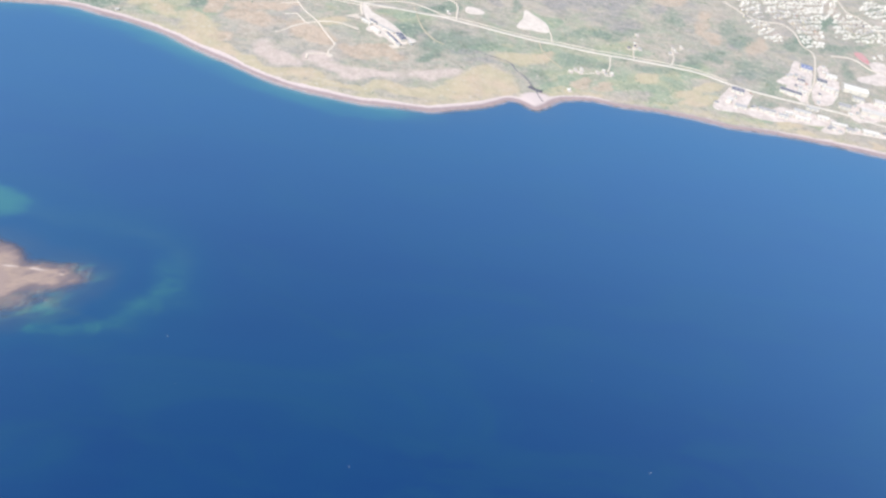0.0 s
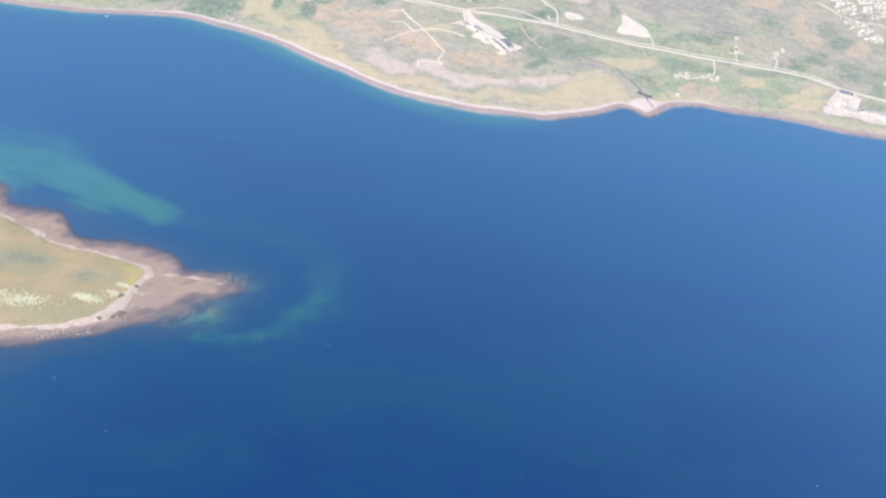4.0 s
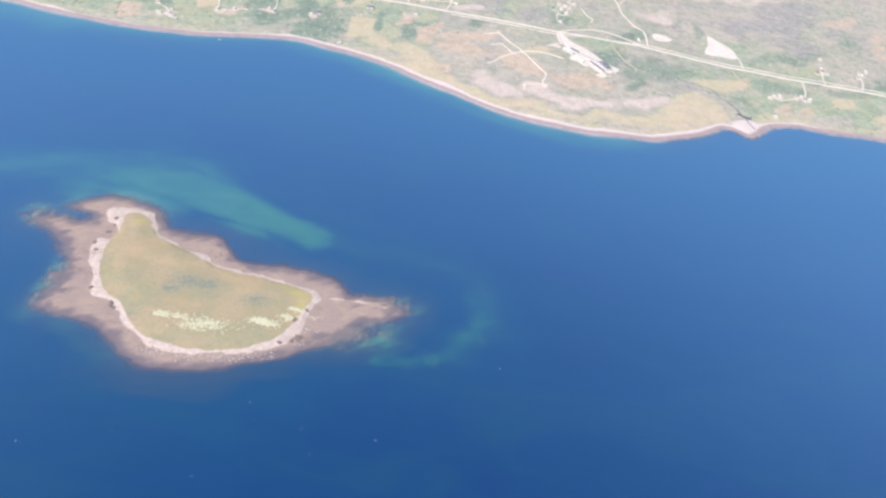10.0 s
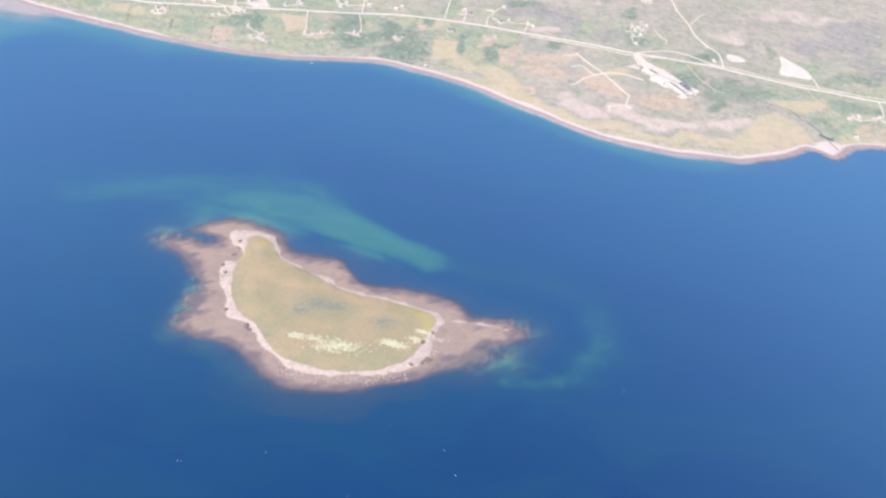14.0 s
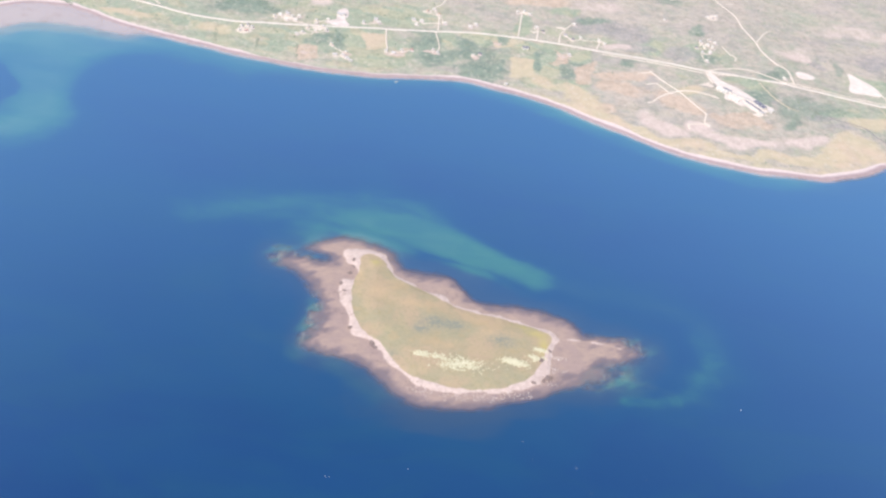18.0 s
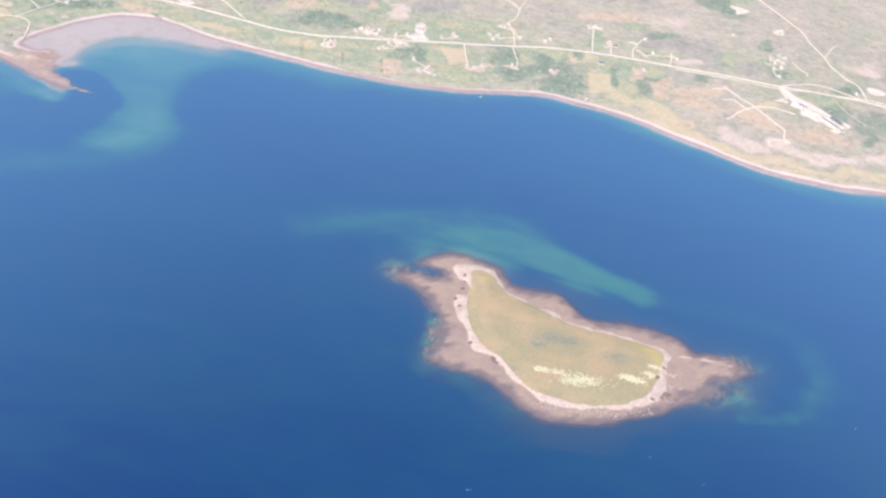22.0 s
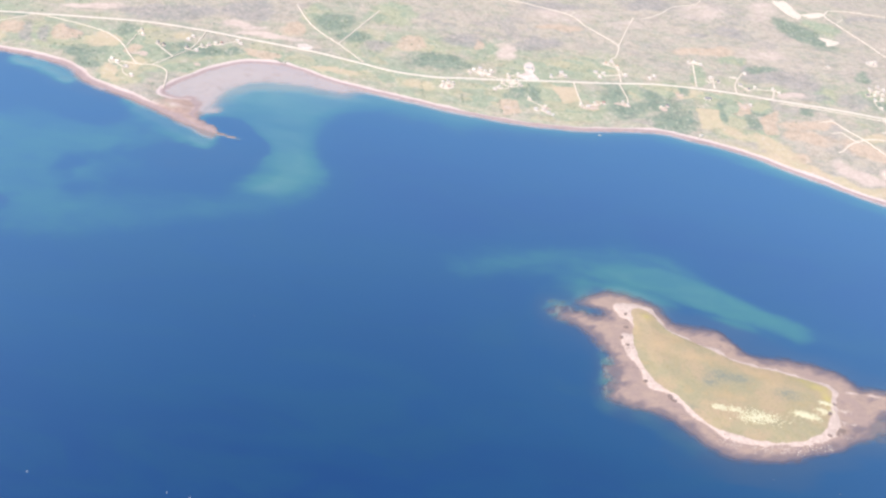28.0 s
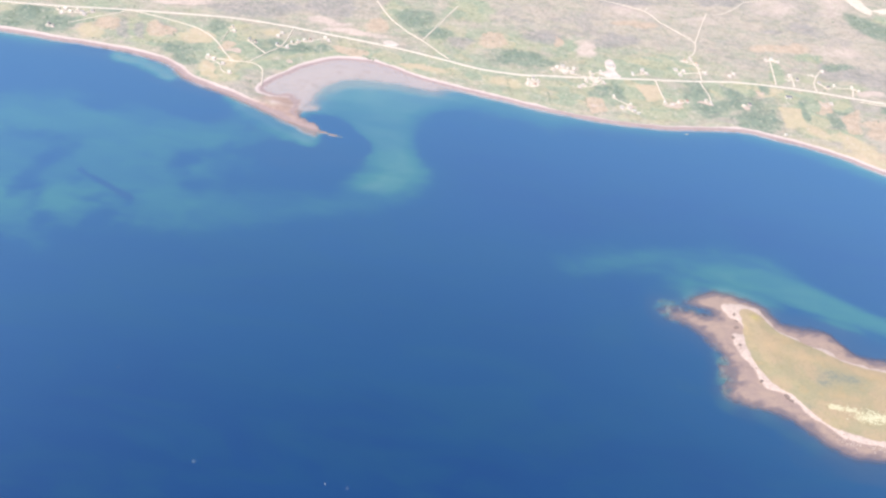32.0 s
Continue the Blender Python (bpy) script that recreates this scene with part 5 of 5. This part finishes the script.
for x, y in ROADSIDE + FARMS + VILLAGE + EASTERN:
    settle(dice.choices(range(5), (6, 2, 4, 0.5, 0.5))[0], x, y, dice.choice((4, 12, 96, 104, 20)) + dice.uniform(-6, 6))

TOWN = [[(880, 2004), (885, 2060), (952, 2080), (925, 1905), (955, 1825), (925, 1802), (894, 1820), (878, 1866), (872, 1937)], [(961, 2090), (1160, 2150), (1050, 1813), (998, 1800), (1000, 1867), (1003, 1930), (964, 1941), (944, 1974)],
        [(1130, 1985), (1201, 2050), (1235, 2015), (1300, 1996), (1255, 1895), (1170, 1883), (1106, 1897)], [(1256, 2130), (1330, 2190), (1420, 2190), (1330, 2030), (1262, 2069)], [(1152, 2135), (1206, 2160), (1175, 2034), (1106, 1982)], [(1183, 1834), (1226, 1847), (1207, 1803), (1170, 1804)]]
streets = np.vstack([curve(points, 6) for points, _ in TRACKS_TOWN])
count, rest = 0, []
for turn, outline, limit in zip((34, 18, 20, 30, 60, 10), TOWN, (36, 100, 134, 146, 156, 163)):
    c, s_ = math.cos(radians(turn)), math.sin(radians(turn))
    mx, my = np.mean(outline, axis=0)
    for row, col in sorted(((r, q) for r in range(-19, 20) for q in range(-20, 21)), key=lambda rc: rc[0] ** 2 * 1.5 + rc[1] ** 2):
        u, v = col * 10.5 + dice.uniform(-2.8, 2.8), row * 13.0 + (3 if row % 2 else -2.5) + 4 * math.sin(col * 0.5 + row) + dice.uniform(-3, 3)
        x, y = mx + u * c - v * s_, my + u * s_ + v * c
        if dice.random() < 0.17 or not inside(np.array([x]), np.array([y]), np.array(outline, float))[0]:
            continue
        if np.min(np.hypot(streets[:, 0] - x, streets[:, 1] - y)) < 7:
            continue
        angle = turn + dice.choice((0, 0, 90)) + dice.uniform(-4, 4)
        if count < limit:
            settle(dice.choices(range(5), (7, 2, 4, 0.5, 0.4))[0], x, y, angle)
            count += 1
        else:
            rest.append((x, y, angle, dice.uniform(0.5, 0.92)))
            claim(x, y, 5)


def far_houses(name, pick, material, label):
    """The outer houses of the town, joined."""
    verts, faces = [], []
    for x, y, angle, size in rest:
        z, c, s_ = float(ground_at(x, y)) + 0.15, math.cos(radians(angle)), math.sin(radians(angle))
        points, quads = pick
        k = len(verts)
        verts += [(x + size * (px * c - py * s_), y + size * (px * s_ + py * c), z + pz * size) for px, py, pz in points]
        faces += [tuple(k + i for i in q) for q in quads]
    return tagged(sheet(name, np.array(verts), np.array(faces), material, False), label, "houses", kind="stuff")


far_houses("outer_house_walls", ([(-4.4, -3.2, -1), (4.4, -3.2, -1), (4.4, 3.2, -1), (-4.4, 3.2, -1), (-4.4, -3.2, 2.9), (4.4, -3.2, 2.9), (4.4, 3.2, 2.9), (-4.4, 3.2, 2.9)],
                                 [(0, 1, 5, 4), (2, 3, 7, 6), (1, 2, 6, 5), (3, 0, 4, 7)]), WHITE, "white walls of crowded houses at the town edge")
far_houses("outer_house_roofs", ([(-4.8, -3.7, 2.7), (4.8, -3.7, 2.7), (4.8, 0, 5.1), (-4.8, 0, 5.1), (4.8, 3.7, 2.7), (-4.8, 3.7, 2.7), (-4.8, 0, 2.7), (4.8, 0, 2.7)],
                                 [(0, 1, 2, 3), (3, 2, 4, 5), (0, 3, 5, 6), (1, 7, 4, 2)]), ROOF_PALE, "pale metal roofs of crowded houses at the town edge")

# warehouses and works on the edge of the town
WORKS = [
    (742, 1512, 26, 16, 6, -15, ROOF_DARK, "works building with a dark slate-blue roof"), (712, 1466, 18, 10, 5, 60, ROOF_PALE, "pale shed on a gravel yard"), (730, 1446, 24, 11, 5, -14, ROOF_GREY, "grey-roofed shed on a gravel yard"),
    (787, 1446, 34, 12, 6, -14, ROOF_GREY, "long grey-roofed store beside the shore"), (820, 1437, 20, 10, 5, -14, ROOF_GREY, "grey-roofed shed beside the shore"), (871, 1545, 46, 13, 6, -20, ROOF_DARK, "long dark-roofed works hall"),
    (915, 1605, 16, 11, 5, -20, ROOF_DARK, "small dark-roofed works building"), (953, 1678, 26, 24, 7, -18, ROOF_BLUE, "works hall with a bright blue roof"), (872, 1468, 36, 9, 5, -12, ROOF_GREY, "narrow grey-roofed shed in a works yard"), (862, 1440, 32, 9, 5, -12, ROOF_PALE, "narrow pale-roofed shed near the shore"),
]
WORKS_INLAND = [
    (968, 1618, 22, 18, 7, -18, ROOF_DARK, "works hall with a blue-black roof"), (985, 1520, 26, 16, 6, -16, ROOF_GREY, "grey-roofed store in the town"), (1042, 1603, 54, 26, 8, -14, ROOF_PALE, "large pale-roofed warehouse in the town"), (1034, 1563, 24, 14, 6, -14, ROOF_GREY, "grey-roofed store behind the warehouse"),
    (1049, 1508, 60, 18, 7, -12, ROOF_PALE, "long pale-roofed warehouse beside the road"), (914, 1457, 24, 9, 5, -12, ROOF_PALE, "pale shed beside the coast road"), (972, 1588, 28, 14, 6, -18, ROOF_PALE, "pale-roofed works building on a gravel yard"), (1006, 1655, 24, 16, 6, -18, ROOF_PALE, "pale-roofed works building on a gravel yard"),
]
WORKS_SHORE = [
    (902, 1556, 20, 10, 5, -20, ROOF_PALE, "pale shed in a works yard"), (902, 1488, 26, 8, 5, -10, ROOF_GREY, "low grey-roofed shed by the road"), (942, 1438, 34, 9, 5, -8, ROOF_PALE, "long pale shed by the road"), (962, 1424, 22, 9, 5, -8, ROOF_GREY, "grey-roofed shed by the shore"),
    (1006, 1424, 34, 12, 6, -8, ROOF_PALE, "pale-roofed store by the shore"), (1085, 1560, 30, 18, 7, -12, ROOF_PALE, "pale-roofed warehouse on a gravel yard"), (838, 1452, 20, 8, 5, -12, ROOF_PALE, "small pale shed beside the road"), (1150, 1540, 46, 20, 7, -12, ROOF_PALE, "pale-roofed warehouse on a gravel yard"),
    (1120, 1470, 40, 12, 6, -10, ROOF_GREY, "long grey-roofed store beside the road"), (1180, 1660, 60, 26, 7, -10, ROOF_PALE, "wide pale-roofed hall on bleached ground"),
]
# the lone depot on the headland: parallel sheds, one under dark panels
DEPOT = [
    (28, 1482, 30, 13, 4.5, -63, ROOF_DARK, "broad depot shed covered with dark blue panels"), (11, 1473, 44, 5, 3.5, -57, ROOF_DARK, "long narrow dark-roofed shed beside the depot yard"), (-31, 1528, 20, 5, 4, -42, ROOF_DARK, "narrow dark-roofed shed in the depot"),
    (-4, 1507, 42, 4, 3.5, -36, ROOF_GREY, "long narrow grey-roofed shed in the depot"), (-44, 1523, 26, 6, 4, -42, ROOF_PALE, "pale depot shed on bleached gravel"), (-24, 1493, 22, 6, 4, -42, ROOF_PALE, "low pale depot shed beside the gravel"),
    (24, 1452, 12, 6, 4, -50, ROOF_GREY, "small grey-roofed shed in the depot"), (47, 1467, 12, 7, 4, -60, ROOF_PALE, "short pale-roofed depot shed"),
]
for row in WORKS + WORKS_INLAND + WORKS_SHORE:
    shed(*row)
for outline in YARDS_SHORE + YARDS_WORKS + YARDS_STORES:
    low, high = np.min(outline, axis=0), np.max(outline, axis=0)
    for k in range(15):
        x, y = dice.uniform(low[0], high[0]), dice.uniform(low[1], high[1])
        clear = all(math.hypot(x - r[0], y - r[1]) > r[2] * 0.55 + 6 for r in WORKS + WORKS_INLAND + WORKS_SHORE)
        if clear and inside(np.array([x]), np.array([y]), np.array(outline, float))[0]:
            shed(x, y, dice.uniform(7, 13), dice.uniform(4, 7), dice.uniform(3, 4.5), dice.choice((-14, 76)) + dice.uniform(-5, 5), dice.choice((ROOF_PALE, ROOF_GREY, ROOF_GREY, ROOF_DARK, ROOF_RED)), "small shed in a gravel works yard", doors=1, category="shed")
for row in DEPOT:
    shed(*row, category="depot shed", group="sheds of the depot")
shed(-459, 1588, 14, 8, 4, 10, ROOF_DARK, "dark-roofed barn in a hay field", doors=1, category="barn", group="")
shed(-862, 1612, 16, 9, 4, 8, ROOF_GREY, "grey-roofed barn on a bleached yard", doors=1, category="barn", group="")
shed(-498, 1416, 6, 4, 3, 30, ROOF_PALE, "small white boat shed behind the beach", doors=1, category="boat shed", group="")
shed(-807, 1408, 6, 4, 3, 10, ROOF_PALE, "small white boat shed behind the beach", doors=1, category="boat shed", group="")


# ---- a small boat at its mooring ----
def boat(x, y, turn):
    base = tagged(new("boat"), "small white open boat moored off the beach", "boat")
    bm = bmesh.new()
    rings = []
    for s in np.linspace(0, 1, 8):
        half = 1.15 * math.sin(math.pi * min(0.5 + s * 0.5, 0.99)) ** 0.7 if s > 0.3 else 1.05
        lift = 0.25 * s * s
        rings.append([bm.verts.new((7 * s - 3.5, w * half, z + lift)) for w, z in ((-1, 0.75), (-0.8, 0.0), (0, -0.35), (0.8, 0.0), (1, 0.75), (0.82, 0.75), (0.6, 0.15), (-0.6, 0.15), (-0.82, 0.75))])
    for a, b in zip(rings[:-1], rings[1:]):
        for i in range(9):
            bm.faces.new((a[i], a[(i + 1) % 9], b[(i + 1) % 9], b[i]))
    bm.faces.new(rings[0])
    bm.faces.new(rings[-1][::-1])
    bmesh.ops.recalc_face_normals(bm, faces=bm.faces)
    part("hull", bm, WHITE, base)
    part("cabin", boxed(-0.4, 1.6, -0.6, 0.6, 0.2, 1.7), WHITE, base)
    part("thwart", boxed(-2.2, -1.8, -0.8, 0.8, 0.45, 0.55), DOOR, base)
    base.matrix_basis = pose(x, y, 0, 0, 0, turn)


boat(-710, 1358, 25)


# ---- scrub, stones and blossom ----
def lump_mesh(name, places, sizes, material, label, category, seed, flat=0.7, rings=1):
    """Many small uneven lumps in one mesh."""
    bm = bmesh.new()
    bmesh.ops.create_icosphere(bm, subdivisions=rings, radius=1)
    tv = np.array([v.co[:] for v in bm.verts])
    tf = np.array([[v.index for v in f.verts] for f in bm.faces])
    bm.free()
    rng = np.random.default_rng(seed)
    n = len(places)
    turn = rng.uniform(0, 6.28, n)
    c, s = np.cos(turn)[:, None], np.sin(turn)[:, None]
    uneven = 1 + rng.uniform(-0.3, 0.3, (n, len(tv)))
    px, py, pz = (tv[:, k][None] * uneven for k in range(3))
    size = np.asarray(sizes)[:, None]
    long = size * rng.uniform(0.8, 1.5, n)[:, None]
    x, y, z = px * long, py * size, pz * size * flat
    out = np.stack([places[:, 0:1] + x * c - y * s, places[:, 1:2] + x * s + y * c, places[:, 2:3] + z + 0.25 * size * flat], -1).reshape(-1, 3)
    faces = (tf[None] + (np.arange(n) * len(tv))[:, None, None]).reshape(-1, 3)
    return tagged(sheet(name, out, faces, material, False), label, category, kind="stuff")


rng = np.random.default_rng(12)


def scatter(many, x0, x1, y0, y1, weight):
    x, y = rng.uniform(x0, x1, many), rng.uniform(y0, y1, many)
    i, j = np.rint((x - X0) / CELL).astype(int), np.rint((y - Y0) / CELL).astype(int)
    keep = (rng.random(many) < weight(i, j, x, y)) & ~taken[j, i] & (shore[j, i] > 24)
    x, y = x[keep], y[keep]
    return np.column_stack([x, y, ground_at(x, y)])


bush = scatter(60000, -2350, 1400, 1240, 2300, lambda i, j, x, y: ramp(thicket[j, i] + 0.9 * fractal(x, y, 40, 91, 4), 0.35, 1.1) * 0.4 + 0.06 * ramp(meadow[j, i], 0.3, 0.8) + 0.03 * (fractal(x, y, 90, 93, 3) > 0.05) - 0.5 * (straw[j, i] > 0.5) * (thicket[j, i] < 0.4) - 0.5 * (scree[j, i] > 0.5) - 0.3 * (wooded[j, i] > 0.5))
lump_mesh("scrub", bush, rng.uniform(0.9, 2.4, len(bush)), LEAF, "dark green low scrub and thickets on the heath", "scrub", 5, 0.75)
gullies = []
for x0, y0, x1, y1 in ((-1088, 1468, -1075, 1408), (-1000, 1446, -991, 1395), (-921, 1446, -910, 1384), (-532, 1628, -556, 1532), (-1400, 1480, -1380, 1470)):
    t = rng.random(40)
    gullies.append(np.column_stack([x0 + (x1 - x0) * t + rng.normal(0, 2, 40), y0 + (y1 - y0) * t + rng.normal(0, 2, 40)]))
gullies = np.vstack(gullies)
gullies = np.column_stack([gullies, ground_at(gullies[:, 0], gullies[:, 1])])
lump_mesh("hedge", gullies, rng.uniform(0.5, 1.3, len(gullies)), LEAF, "straggling dark hedges down to the beach", "hedge", 6)


def around(rows, each, spread_y=0.5):
    out = [np.column_stack([rng.normal(x, r, each), rng.normal(y, r * spread_y, each)]) for x, y, r in rows]
    p = np.vstack(out)
    return np.column_stack([p, island_at(p[:, 0], p[:, 1])])


flowers = around([(-574, 646, 8), (-550, 641, 12), (-530, 640, 12), (-556, 633, 9), (-484, 655, 7), (-474, 654, 7), (-453, 669, 6), (-596, 646, 5), (-446, 684, 4), (-545, 638, 8), (-482, 656, 6)], 110, 0.42)
lump_mesh("blossom", flowers, rng.uniform(0.45, 1.25, len(flowers)), BLOSSOM, "cream flowering weeds in patches on the islet turf", "flowers", 7, 0.5)
stones = around([(-524, 594, 9), (-504, 595, 9), (-483, 601, 9), (-463, 608, 8), (-550, 588, 9), (-424, 677, 5), (-425, 655, 5), (-705, 815, 6), (-440, 632, 6), (-590, 590, 9)], 34, 0.4)
lump_mesh("pale_stones", stones, rng.uniform(0.25, 0.75, len(stones)), PALE_STONE, "pale boulders strewn along the islet shore", "stones", 8, 0.7)
wrack = around([(-709, 735, 6), (-700, 700, 7), (-640, 625, 10), (-600, 592, 10), (-540, 586, 14), (-470, 604, 12), (-430, 640, 6), (-560, 764, 10), (-650, 822, 6)], 40, 0.6)
lump_mesh("weed_stones", wrack, rng.uniform(0.35, 0.8, len(wrack)), STONE, "small weed-dark stones on the islet reef", "stones", 9, 0.6)


def boulder(x, y, size, seed):
    bm = bmesh.new()
    bmesh.ops.create_icosphere(bm, subdivisions=3, radius=1)
    for v in bm.verts:
        k = 1 + 0.35 * noise.noise(v.co * 1.3 + Vector((seed, 0, 0))) + 0.18 * noise.noise(v.co * 3.1 + Vector((0, seed, 0)))
        v.co = Vector((v.co.x * 1.25, v.co.y * 0.85, v.co.z * 0.5)) * size * k
    ob = tagged(link("boulder", bm, STONE), "dark weathered rock outcrop on the shingle", "boulder", "rocks round the islet")
    ob.matrix_basis = pose(x, y, float(island_at(x, y)) + size * 0.1, 0, 0, seed * 67)


for k, (x, y, size) in enumerate([(-703, 806, 3.2), (-701, 794, 2.8), (-704, 779, 4), (-712, 756, 3.4), (-705, 741, 3.2), (-686, 676, 3.6), (-656, 654, 5), (-651, 648, 3.5), (-445, 667, 4.2), (-434, 686, 3), (-437, 640, 5.4), (-443, 634, 3.2), (-456, 628, 3.2)]):
    boulder(x, y, size * 0.75, k + 1)

caps = np.array([(-171, 569), (-198, 636), (-469, 538), (-410, 513), (-358, 539), (-396, 483), (-227, 921), (305, 650), (24, 490), (355, 525), (689, 792), (-592, 480), (-546, 545), (-675, 456), (-1372, 397), (-1511, 511), (-1507, 514), (-1222, 398), (-1197, 397), (-1214, 685), (-332, 511), (-503, 441), (-459, 516), (-671, 456)], float)
lump_mesh("whitecaps", np.column_stack([caps, np.zeros(len(caps))]), rng.uniform(0.2, 0.5, len(caps)), FOAM, "small white wave crests on the open sea", "foam", 10, 0.25)
